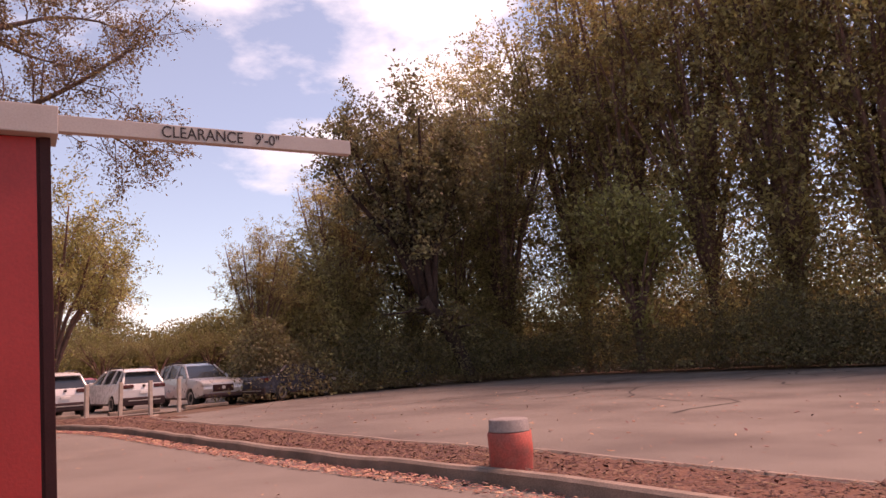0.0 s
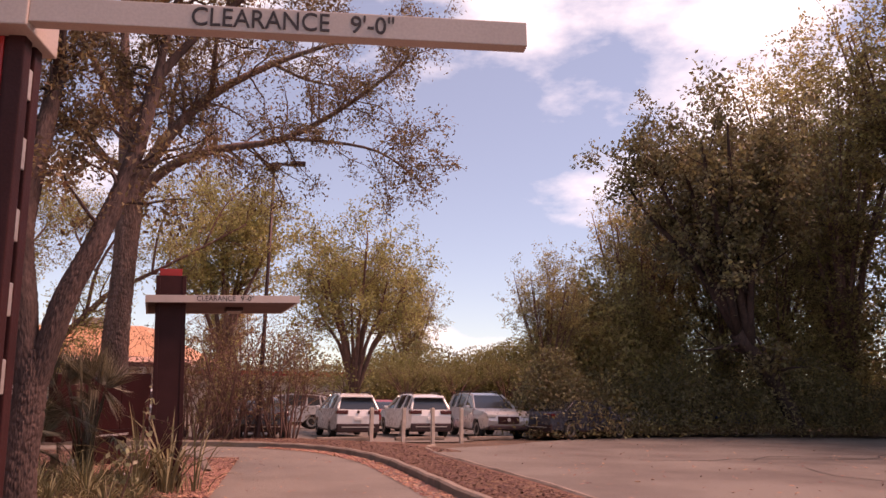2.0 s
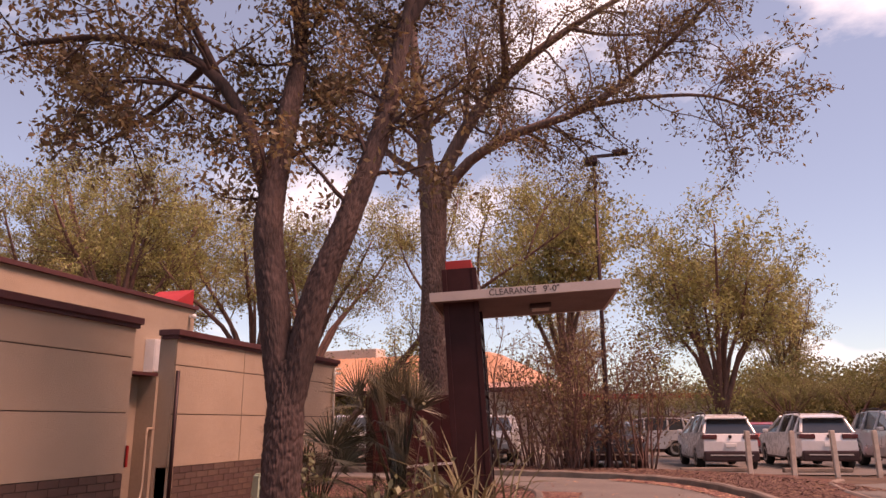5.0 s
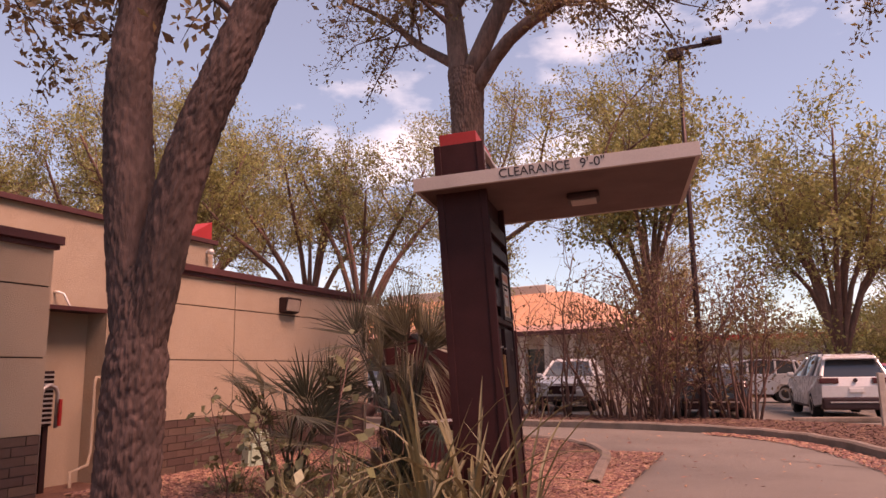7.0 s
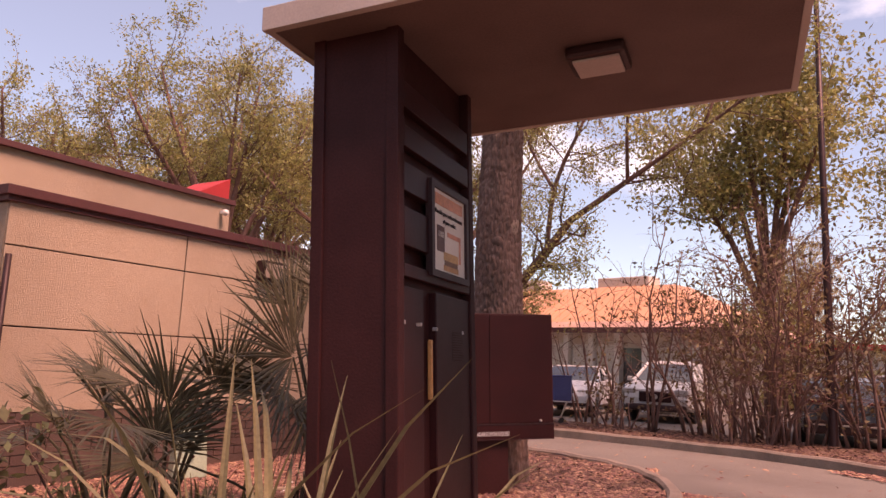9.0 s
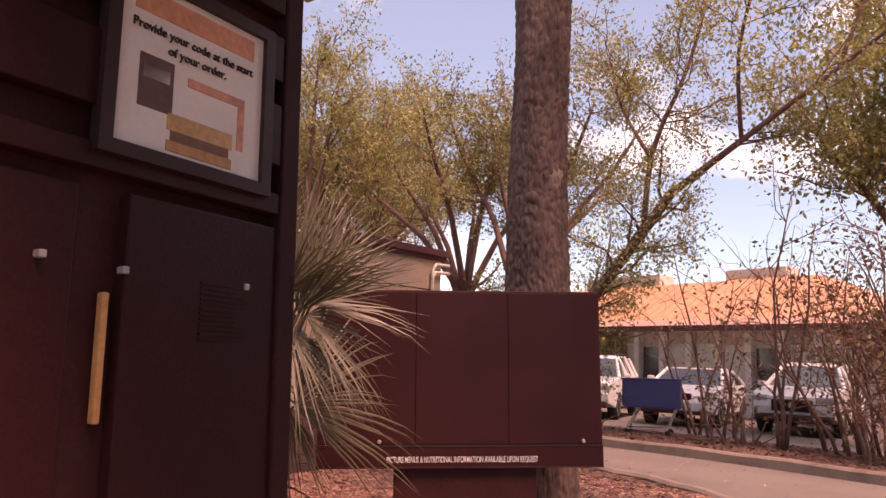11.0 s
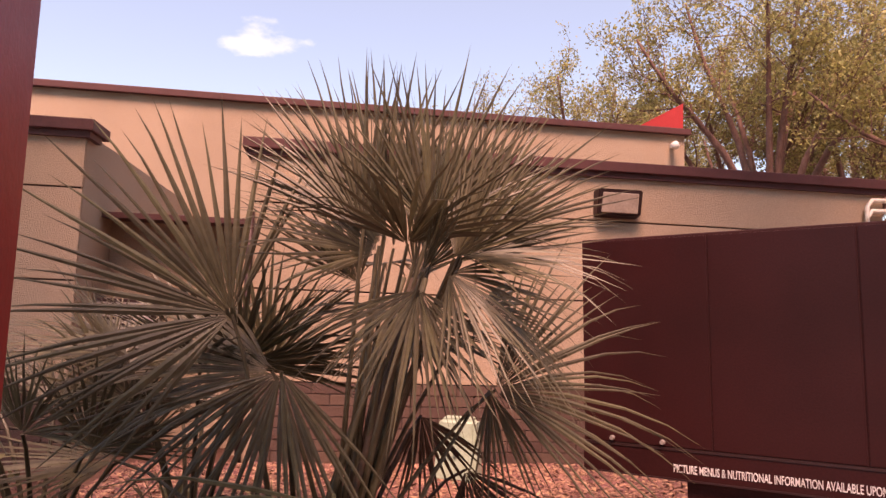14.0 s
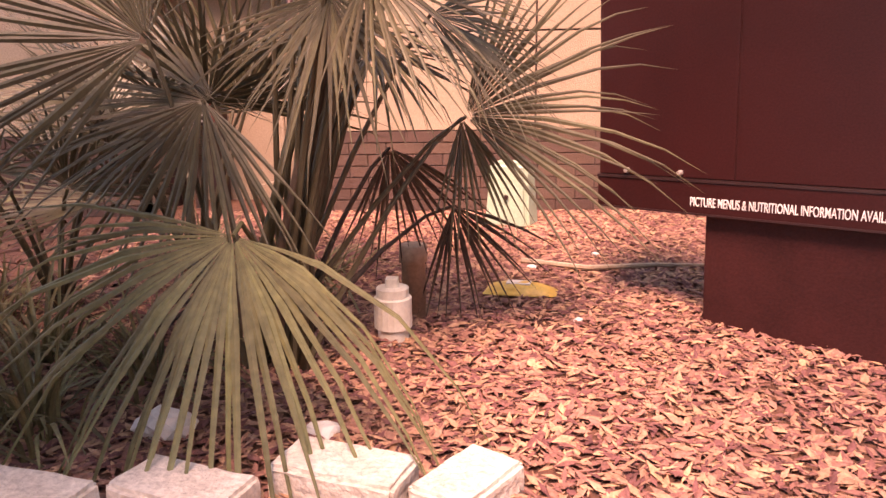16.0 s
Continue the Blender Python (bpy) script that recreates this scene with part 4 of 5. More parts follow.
# ---- edging blocks, pipes, box, litter ----
BLOCK = material("edging_concrete", (0.62, 0.56, 0.50), 0.9, spread=0.35, scale=5, fine=60, bump=0.6, tone=(0.40, 0.34, 0.29))
for i, (x, y, rz, ln) in enumerate(((-2.42, 12.42, 74, 0.34), (-2.48, 12.78, 76, 0.34), (-2.55, 13.17, 73, 0.35), (-2.64, 13.57, 72, 0.37), (-2.61, 13.90, -36, 0.28))):
    b = one_box(-ln / 2, -0.09, 0.0, ln / 2, 0.09, 0.11 + 0.012 * (i % 2))
    bmesh.ops.subdivide_edges(b, edges=b.edges[:], cuts=4, use_grid_fill=True)
    bmesh.ops.bevel(b, geom=[e for e in b.edges if e.calc_face_angle(0) > 0.9], offset=0.012, segments=2, affect="EDGES")
    for v in b.verts:
        v.co += 0.003 * noise.noise_vector(v.co * 45) + 0.008 * noise.noise_vector(v.co * 9 + Vector((i * 3.1, 0, 0)))
    ob = link("edging_block", b, BLOCK, None, "", False)
    ob.matrix_basis = pose(x, y, ground_z(y) + 0.02, 0, 0, rz)
    tagged(ob, "rough pale concrete edging block on mulch", "edging block", "edging blocks")

PVC = material("pvc", (0.75, 0.71, 0.62), 0.45, spread=0.15, scale=8)
pipe = thing("cleanout_pipe", "white plastic drain cleanout standing in mulch", "pipe", Matrix.Translation((-3.79, 13.56, -0.03)) @ Matrix.Diagonal((1.0, 1.0, 1.05, 1)))
part("riser", one_tube([(0, 0, -0.1), (0, 0, 0.20)], 0.066, 20), PVC, pipe)
part("collar", one_tube([(0, 0, 0.12), (0, 0, 0.125), (0, 0, 0.245), (0, 0, 0.25)], [0.070, 0.079, 0.079, 0.070], 20), PVC, pipe)
part("plug", one_tube([(0, 0, 0.25), (0, 0, 0.285), (0, 0, 0.29)], [0.068, 0.068, 0.05], 20), PVC, pipe)
part("nut", one_box(-0.026, -0.026, 0.285, 0.026, 0.026, 0.325, 0.004), PVC, pipe)
pipe2 = thing("drain_pipe", "stubby tan drain pipe behind the cleanout", "pipe", pose(-4.08, 13.62, 0.0))
part("riser", one_tube([(0, 0, -0.1), (0, 0, 0.30), (0, 0, 0.305), (0, 0, 0.38), (0, 0, 0.385)], [0.055, 0.055, 0.064, 0.064, 0.05], 18), material("aged_pvc", (0.38, 0.26, 0.19), 0.6, spread=0.3), pipe2, "", True)

GREEN = material("green_plastic", (0.36, 0.47, 0.36), 0.5, spread=0.2, scale=4)
ped = thing("utility_pedestal", "pale green plastic utility pedestal by the wall", "utility box", pose(-6.14, 14.13, 0.0, 0, 0, 68))
b = one_box(-0.17, -0.12, 0.03, 0.17, 0.12, 0.50)
for v in b.verts:
    if v.co.z > 0.3:
        v.co.x *= 0.82
        v.co.y *= 0.8
bmesh.ops.bevel(b, geom=b.edges[:], offset=0.03, segments=3, affect="EDGES")
part("cover", b, GREEN, ped)
part("foot", one_box(-0.20, -0.15, -0.05, 0.20, 0.15, 0.045, 0.015), GREEN, ped)
part("lock", one_tube([(0, -0.118, 0.26), (0, -0.135, 0.26)], 0.018, 10), METAL_DARK, ped)

bag = bmesh.new()
bmesh.ops.create_grid(bag, x_segments=14, y_segments=8, size=0.5)
g2 = bmesh.ops.duplicate(bag, geom=bag.verts[:] + bag.edges[:] + bag.faces[:])
low = {v for v in g2["geom"] if isinstance(v, bmesh.types.BMVert)}
for v in bag.verts:
    u, w = v.co.x * 2, v.co.y * 2
    puffy = 0.05 * max(0, (1 - u * u)) ** 0.5 * max(0, (1 - w * w)) ** 0.5
    v.co = Vector((v.co.x * 0.36, v.co.y * 0.17 * (1 - 0.35 * max(0, u)), (puffy * (0.35 if v in low else 1) * (-1 if v in low else 1)) + 0.03 + 0.006 * noise.noise(Vector((u * 4, w * 4, 0)))))
bmesh.ops.recalc_face_normals(bag, faces=bag.faces)
snack = thing("snack_bag", "crumpled yellow snack bag lying on mulch", "litter", pose(-4.42, 14.12, 0.03, 0, 0, 78))
part("bag", bag, material("yellow_foil", (0.72, 0.45, 0.09), 0.35, spread=0.2, scale=10), snack, "", True)
part("print", one_box(-0.07, -0.035, 0.074, 0.05, 0.03, 0.079), WHITE_PAINT, snack, "white printed patch")
for x, y, s in ((-2.95, 12.95, 0.11), (-4.9, 14.2, 0.035), (-4.0, 14.35, 0.03), (-2.95, 13.45, 0.06), (-5.2, 14.6, 0.03)):
    b = bmesh.new()
    bmesh.ops.create_icosphere(b, subdivisions=2, radius=s)
    for v in b.verts:
        v.co = Vector((v.co.x, v.co.y * 0.7, v.co.z * 0.4)) * (1 + 0.5 * noise.noise(v.co * 30))
    ob = link("paper_scrap", b, WHITE_PAINT)
    ob.matrix_basis = pose(x, y, 0.05 + s * 0.2, 0, 0, x * 100)
    tagged(ob, "crumpled white paper scrap on the mulch", "litter", "paper scraps")
tagged(link("fallen_branch", one_tube([(-5.0, 14.15, 0.07), (-4.8, 14.5, 0.08), (-4.9, 14.9, 0.07), (-4.85, 15.2, 0.08)], [0.016, 0.014, 0.012, 0.006], 6), material("dry_stick", (0.45, 0.34, 0.25), 0.9)),
       "bare pale branch lying on the mulch", "branch")

# ---- fittings on the building ----
pack = thing("wall_light", "bronze wall pack lamp on the stucco wall", "wall light", pose(FRONT_B, 15.56, 2.28))
b = one_box(0.0, -0.20, -0.12, 0.16, 0.20, 0.12)
for v in b.verts:
    if v.co.x > 0.1 and v.co.z < 0:
        v.co.x -= 0.05
        v.co.z += 0.02
bmesh.ops.bevel(b, geom=b.edges[:], offset=0.012, segments=2, affect="EDGES")
part("housing", b, METAL_DARK, pack)
b = one_box(0.125, -0.165, -0.085, 0.155, 0.165, 0.09, 0.01)
for v in b.verts:
    if v.co.z < 0:
        v.co.x -= 0.025
part("lens", b, material("frosted_lens", (0.42, 0.33, 0.27), 0.35), pack, "clouded glass lens")
camera_box = thing("security_camera", "small white security camera under the parapet", "camera", pose(TALL, 17.85, 3.76))
part("bracket", one_box(0.0, -0.03, -0.03, 0.08, 0.03, 0.03, 0.005), WHITE_PAINT, camera_box)
b = bmesh.new()
bmesh.ops.create_uvsphere(b, u_segments=14, v_segments=8, radius=0.06, matrix=Matrix.Translation((0.12, 0, -0.01)))
part("dome", b, WHITE_PAINT, camera_box, "", True)
ebox = thing("electrical_box", "pale grey electrical cabinet on the tall wall", "electrical box", pose(TALL, 16.75, 2.36))
part("case", one_box(0.0, -0.38, 0.0, 0.24, 0.38, 0.70, 0.008), WHITE_PAINT, ebox)
part("lid", one_box(0.24, -0.36, 0.015, 0.255, 0.36, 0.685, 0.005), WHITE_PAINT, ebox)
tap = thing("wall_tap", "small pale pipe bend on the tall wall", "pipe", pose(TALL, 14.33, 2.54))
part("pipe", one_tube([(0, 0, 0.05), (0.08, 0, 0.05), (0.14, 0.06, 0.02), (0.2, 0.22, -0.3)], 0.02, 8), WHITE_PAINT, tap, "", True)
cond = thing("conduit", "dark metal conduit running up the block corner", "conduit", pose(FRONT_B + 0.03, 12.45, 0))
part("pipe", one_tube([(0, 0, -0.2), (0, 0, 2.05)], 0.028, 10), METAL_DARK, cond, "", True)
pv = thing("vent_pipe", "tan plastic pipe rising from the ground", "pipe", pose(-7.0, 12.0, 0))
part("pipe", one_tube([(0, 0, -0.2), (0.0, 0, 0.2), (-0.0, 0.22, 0.25), (0, 0.25, 0.4), (0, 0.25, 1.15), (0, 0.27, 1.22), (0, 0.38, 1.22)], 0.02, 10), STUCCO, pv, "", True)
ac = thing("condenser", "grey slatted condenser unit in the recess", "air conditioner", pose(-7.17, 11.45, 0.72))
part("case", one_box(-0.11, -0.23, 0.0, 0.22, 0.23, 0.58, 0.01), METAL_DARK, ac)
for i in range(11):
    part("slat", one_box(0.22, -0.21, 0.03 + i * 0.05, 0.245, 0.21, 0.05 + i * 0.05), METAL_GREY, ac)
for y in (-0.18, 0.18):
    part("leg", one_box(-0.1, y - 0.03, -0.9, 0.2, y + 0.03, 0.0), METAL_DARK, ac)
valve = thing("backflow_valve", "white pipe bend with red valve handles", "pipe", pose(-6.91, 11.50, 0))
part("pipe", one_tube([(0, 0, -0.1), (0, 0, 1.05), (0, 0.03, 1.12), (0, 0.1, 1.15), (0, 0.17, 1.12), (0, 0.2, 1.05), (0, 0.2, 0.7)], 0.022, 10), METAL_GREY, valve, "", True)
part("handle", one_tube([(0.05, 0.2, 0.72), (0.05, 0.2, 1.0)], 0.02, 8), RED, valve, "red valve handle")
gas = thing("gas_pipe", "pale pipe bends at the far wall end", "pipe", pose(FRONT_B + 0.05, 18.0, 2.2))
for dz in (0.0, 0.1):
    part("pipe", one_tube([(0, 0, -2.4), (0, 0, 0.1 + dz), (0, 0.05, 0.16 + dz), (0, 0.30, 0.17 + dz)], 0.022, 8), PVC, gas, "", True)
flue = thing("roof_vent", "metal flue with a cap on the roof", "roof vent", pose(-14.0, 7.1, 4.0))
part("pipe", one_tube([(0, 0, -0.6), (0, 0, 1.35)], 0.13, 16), METAL_GREY, flue, "", True)
part("cap", one_tube([(0, 0, 1.35), (0, 0, 1.42), (0, 0, 1.43), (0, 0, 1.55), (0, 0, 1.56), (0, 0, 1.66)], [0.21, 0.21, 0.17, 0.17, 0.21, 0.12], 16), METAL_DARK, flue, "", True)
stub = thing("roof_vent", "short grey vent stub on the roof", "roof vent", pose(-12.5, 12.3, 3.7))
part("pipe", one_tube([(0, 0, -0.3), (0, 0, 0.75)], 0.05, 10), METAL_GREY, stub, "", True)
part("elbow", one_tube([(0, -0.14, -0.3), (0, -0.14, 0.6), (0, -0.22, 0.62)], 0.035, 8), METAL_GREY, stub, "", True)

# poster print and small marks on the order post
blocks = ((0.33, 2.085, 0.68, 2.14, (0.72, 0.28, 0.15)), (0.35, 1.86, 0.44, 1.985, (0.14, 0.06, 0.05)), (0.36, 1.93, 0.43, 1.96, (0.7, 0.62, 0.55)),
          (0.43, 1.775, 0.62, 1.80, (0.55, 0.26, 0.10)), (0.44, 1.80, 0.61, 1.825, (0.20, 0.09, 0.05)), (0.43, 1.825, 0.62, 1.865, (0.60, 0.33, 0.14)), (0.635, 1.83, 0.655, 1.965, (0.70, 0.28, 0.18)), (0.48, 1.945, 0.655, 1.967, (0.70, 0.28, 0.18)))
for i, (y0, z0, y1, z1, col) in enumerate(blocks):
    part("print_block", one_box(0.0, y0, z0, 0.0025, y1, z1), material("print_ink", col, 0.5, spread=0.25, scale=14), poster)
lettering("lettering", "Provide your code at the start", 0.03, pose(0.0026, 0.325, 2.05, 90, 0, 90), LETTER, poster, 0.35)
lettering("lettering", "of your order.", 0.03, pose(0.0026, 0.42, 2.012, 90, 0, 90), LETTER, poster, 0.17)
for y, z in ((0.07, 0.3), (0.07, 1.45), (0.24, 0.3), (0.24, 1.45), (0.42, 1.44), (0.76, 1.44), (0.42, 0.14), (0.76, 0.14)):
    part("screw", one_box(-0.03, y - 0.008, z - 0.008, -0.006, y + 0.008, z + 0.008, 0.003), METAL_GREY, two)


# ---- cars ----
def half_width(z):
    """Half the width of a car body at height z: bulging doors, then glass leaning in."""
    return 0.90 + 0.025 * math.sin(math.pi * min(z, 1.0)) if z < 1.0 else 0.905 - 0.33 * (z - 1.0) / 0.7


def plan_taper(x):
    """How the body narrows towards its two ends."""
    return 1.0 - 0.13 * max(0.0, abs(x) - 1.55) ** 2 / 0.55


def shell(outline, inset=0.0):
    """A closed body from a side outline: a strip round it, and flanks with a ridge at half height."""
    bm = bmesh.new()
    n = len(outline)
    rows = []
    for f in (-1.0, -0.96, 0.0, 0.96, 1.0):
        rows.append([bm.verts.new((x, f * (half_width(z) - inset) * plan_taper(x), z + (0.0 if abs(f) < 0.99 else -0.02 * (1 if z > 0.7 else -1)))) for x, z in outline])
    for a, b in zip(rows, rows[1:]):
        for i in range(n):
            bm.faces.new((a[i], a[(i + 1) % n], b[(i + 1) % n], b[i]))
    for row in (rows[0][::-1], rows[-1]):
        f = bm.faces.new(row)
        bmesh.ops.triangulate(bm, faces=[f])
    bmesh.ops.recalc_face_normals(bm, faces=bm.faces)
    return bm


def arch(cx, r, sign=1):
    return [(cx - r * math.cos(math.pi * k / 8) * sign, 0.33 + r * math.sin(math.pi * k / 8)) for k in range(9)]


def car(label, paint, m, sedan=False):
    ob = thing("car", label, "car", m, "parked cars")
    r = 0.40
    if sedan:
        deck = [(2.36, 0.42), (2.38, 0.60), (2.30, 0.74), (2.05, 0.86), (1.0, 1.00), (-1.65, 1.02), (-2.25, 1.00), (-2.36, 0.86), (-2.38, 0.55), (-2.30, 0.36)]
        cabin = [(1.05, 0.98), (0.65, 1.20), (0.22, 1.385), (-0.3, 1.425), (-0.8, 1.40), (-1.2, 1.27), (-1.72, 1.00)]
        top = [(0.24, 1.38), (-0.25, 1.43), (-0.75, 1.415), (-1.02, 1.34)]
        pillars = [((1.05, 0.99), (0.24, 1.40)), ((-0.28, 1.0), (-0.30, 1.42)), ((-1.70, 1.0), (-0.98, 1.36))]
        lamp_z, wheel_x = 0.80, (-1.42, 1.45)
    else:
        deck = [(2.28, 0.45), (2.32, 0.66), (2.27, 0.88), (2.05, 1.00), (0.98, 1.09), (-2.08, 1.12), (-2.26, 1.06), (-2.33, 0.85), (-2.33, 0.55), (-2.24, 0.40)]
        cabin = [(1.02, 1.06), (0.62, 1.32), (0.22, 1.56), (-0.25, 1.64), (-1.0, 1.65), (-1.7, 1.60), (-1.95, 1.50), (-2.20, 1.08)]
        top = [(0.20, 1.575), (-0.25, 1.665), (-1.0, 1.675), (-1.72, 1.63), (-2.12, 1.55)]
        pillars = [((1.02, 1.07), (0.20, 1.59)), ((-0.12, 1.08), (-0.18, 1.65)), ((-1.12, 1.08), (-1.16, 1.66)), ((-2.20, 1.09), (-1.90, 1.57)), ((-1.85, 1.09), (-1.78, 1.62))]
        lamp_z, wheel_x = 0.93, (-1.40, 1.40)
    under = arch(wheel_x[0], r, 1) + arch(wheel_x[1], r, 1)
    part("body", shell(deck + under), paint, ob, "", False)
    part("window_band", shell(cabin, 0.015), GLASS_DARK, ob, "tinted glass of the cabin", False)
    bm = bmesh.new()
    rows = [[bm.verts.new((x, f * (half_width(z) + 0.004), z - (0.035 if abs(f) == 1 else 0))) for x, z in top] for f in (-1, -0.88, 0.88, 1)]
    for a, b in zip(rows, rows[1:]):
        for i in range(len(top) - 1):
            bm.faces.new((a[i], a[i + 1], b[i + 1], b[i]))
    bmesh.ops.recalc_face_normals(bm, faces=bm.faces)
    part("roof", bm, paint, ob, "", False).modifiers.new("thick", "SOLIDIFY").thickness = 0.03
    for s in (1, -1):
        for (x0, z0), (x1, z1) in pillars:
            part("pillar", one_tube([(x0, s * (half_width(z0) * plan_taper(x0) - 0.03), z0), (x1, s * (half_width(z1) * plan_taper(x1) - 0.03), z1)], [0.055, 0.04], 6), paint, ob)
        part("tail_lamp", one_box(-2.345, s * 0.38, lamp_z - 0.01, -2.05, s * 0.82, lamp_z + 0.13, 0.025), LAMP_RED, ob)
        part("head_lamp", one_box(1.98, s * 0.50, lamp_z - 0.16, 2.315, s * 0.84, lamp_z - 0.03, 0.03), METAL_GREY, ob)
        part("mirror", one_box(0.62, s * 0.92, 1.07, 0.78, s * 1.08, 1.19, 0.035), paint, ob)
        part("sill", one_box(-0.98, s * 0.86, 0.28, 0.98, s * 0.915, 0.40, 0.02), METAL_DARK, ob, "dark plastic sill")
        for x in (-0.05, -1.05):
            part("door_handle", one_box(x - 0.12, s * 0.915, 0.92, x + 0.06, s * 0.94, 0.95, 0.008), paint, ob)
        if not sedan:
            part("roof_rail", one_tube([(-1.75, s * 0.57, 1.64), (-1.6, s * 0.57, 1.71), (-0.3, s * 0.57, 1.73), (-0.1, s * 0.57, 1.67)], 0.02, 6), METAL_DARK, ob)
    part("rear_bumper", one_box(-2.385, -0.80, 0.27, -2.0, 0.80, 0.58, 0.05), METAL_DARK, ob, "dark plastic bumper")
    part("bumper_strip", one_box(-2.40, -0.62, 0.44, -2.37, 0.62, 0.475, 0.008), METAL_GREY, ob, "pale trim strip")
    part("badge", one_tube([(-2.30, 0, lamp_z + 0.07), (-2.345, 0, lamp_z + 0.07)], 0.05, 12), METAL_DARK, ob)
    part("front_bumper", one_box(2.15, -0.78, 0.33, 2.36, 0.78, 0.50, 0.05), METAL_DARK, ob, "dark plastic bumper")
    part("grille", one_box(2.26, -0.42, 0.56, 2.345, 0.42, 0.82, 0.03), BLACK, ob)
    part("badge", one_tube([(2.34, 0, 0.70), (2.352, 0, 0.70)], 0.07, 12), METAL_GREY, ob)
    part("plate_bar", one_box(-2.365, -0.16, 0.70, -2.31, 0.16, 0.80, 0.005), WHITE_PAINT, ob)
    for x in wheel_x:
        for s in (1, -1):
            wh = part("wheel", one_tube([(x, s * 0.66, 0.345), (x, s * 0.69, 0.345), (x, s * 0.87, 0.345), (x, s * 0.90, 0.345)], [0.31, 0.345, 0.345, 0.30], 22), TYRE, ob, "", True)
            part("rim", one_tube([(x, s * 0.87, 0.345), (x, s * 0.905, 0.345), (x, s * 0.89, 0.345)], [0.235, 0.235, 0.06], 16), RIM, wh)
    return ob


def at(x, y, rz, size=1.0):
    return pose(x, y, ground_z(y), 0, 0, rz) @ Matrix.Scale(size, 4)


car("white SUV seen parked nose-in behind the posts", CAR_WHITE, at(1.82, 27.8, 97, 0.93))
car("white SUV parked beside another white SUV", CAR_WHITE, at(4.52, 28.7, 97, 0.95))
car("silver SUV half hidden by shrubs", CAR_SILVER, at(7.3, 28.4, -83))
car("silver crossover parked across the aisle", CAR_SILVER, at(-0.6, 37.5, 186))
car("white SUV with roof rails facing the lane", CAR_WHITE, at(-11.1, 29.6, -72))
car("white sedan parked in a row of cars", CAR_WHITE, at(-8.5, 30.3, -80), True)
car("white SUV behind the bare thicket", CAR_WHITE, at(-5.8, 30.8, -85))
car("dark sedan in the shade of the thicket", CAR_DARK, at(-1.3, 27.4, 97, 0.95), True)
car("pale sedan parked beside an SUV", CAR_SILVER, at(-14.2, 31.2, -62), True)
car("dark blue SUV parked behind the menu board", CAR_BLUE, at(-17.0, 31.5, -66))
car("red sedan far back in the car park", material("red_car_paint", (0.35, 0.03, 0.03), 0.3, coat=0.5), at(3.92, 36.06, 94), True)
car("dark car shaded by the wood edge", CAR_DARK, at(10.6, 27.07, 28), True)
car("grey car shaded by the wood edge", CAR_SILVER, at(13.31, 29.54, 18), True)
car("blue car shaded by the wood edge", CAR_BLUE, at(19.35, 32.24, 13))

# ---- posts, lamp ----
PALE = material("pale_post", (0.55, 0.44, 0.36), 0.8, spread=0.25, scale=6)
for i in range(4):
    x, y = 2.15 + 1.02 * i, 22.2 + 0.45 * i
    b = one_box(-0.055, -0.055, -0.2, 0.055, 0.055, 1.08, 0.012)
    ob = link("bollard", b, PALE)
    ob.matrix_basis = pose(x, y, ground_z(y), 0, 1.5 * math.sin(i * 2), 10)
    tagged(ob, "pale square wooden post at the lot edge", "bollard", "pale posts")
for i in range(3):
    b = one_box(-0.9, -0.08, 0.0, 0.9, 0.08, 0.12, 0.03)
    ob = link("wheel_stop", b, KERB)
    ob.matrix_basis = pose(1.5 + 2.6 * i, 24.4 + 0.5 * i, ground_z(24.4 + 0.5 * i), 0, 0, 15)
    tagged(ob, "grey concrete wheel stop in the car park", "wheel stop", "wheel stops")
stump = thing("barrel_post", "short red painted barrel post with a grey cap", "bollard", pose(3.0, 3.98, 0.10) @ Matrix.Scale(1.13, 4))
part("barrel", one_tube([(0, 0, -0.1), (0, 0, 0.0), (0.01, 0, 0.16), (0, 0, 0.33), (0, 0, 0.34)], [0.19, 0.195, 0.20, 0.20, 0.18], 24), material("worn_red", (0.42, 0.07, 0.05), 0.75, spread=0.4, scale=9, tone=(0.28, 0.09, 0.07)), stump, "worn red painted barrel", True)
part("rim", one_tube([(0, 0, 0.34), (0, 0, 0.345), (0, 0, 0.44), (0, 0, 0.45)], [0.19, 0.185, 0.18, 0.165], 24), material("grey_cap", (0.22, 0.19, 0.18), 0.8, spread=0.3), stump, "grey concrete cap", True)
lamp = thing("lamp_post", "tall dark lamp post among the shrubs", "street lamp", pose(-1.16, 23.6, 0.0))
part("pole", one_tube([(0, 0, -0.2), (0, 0, 0.02), (0.0, 0, 4), (0, 0, 8.9)], [0.085, 0.085, 0.06, 0.045], 10), METAL_DARK, lamp, "", True)
part("arm", one_box(-0.1, -0.04, 8.82, 0.75, 0.04, 8.9), METAL_DARK, lamp)
part("head", one_box(-0.28, -0.17, 8.62, 0.12, 0.17, 8.82, 0.03), METAL_DARK, lamp)
part("head", one_box(0.55, -0.15, 8.86, 1.0, 0.15, 8.98, 0.03), METAL_DARK, lamp)

tree("understory_tree", "lighter green tree standing before the wood", (28.59, 23.31, 0.0), generic_limbs(np.random.default_rng(95), 9.3, 2.7, 2.3, 9, 0.18),
     1, 0.26, LEAF_OLIVE, BARK_SMOOTH, 96, 0.5, "dark trees of the wood", twig_len=1.6, branches=1.8, twigs=7, leaves_per_twig=12, leaf_spread=0.35, bare=0.35)
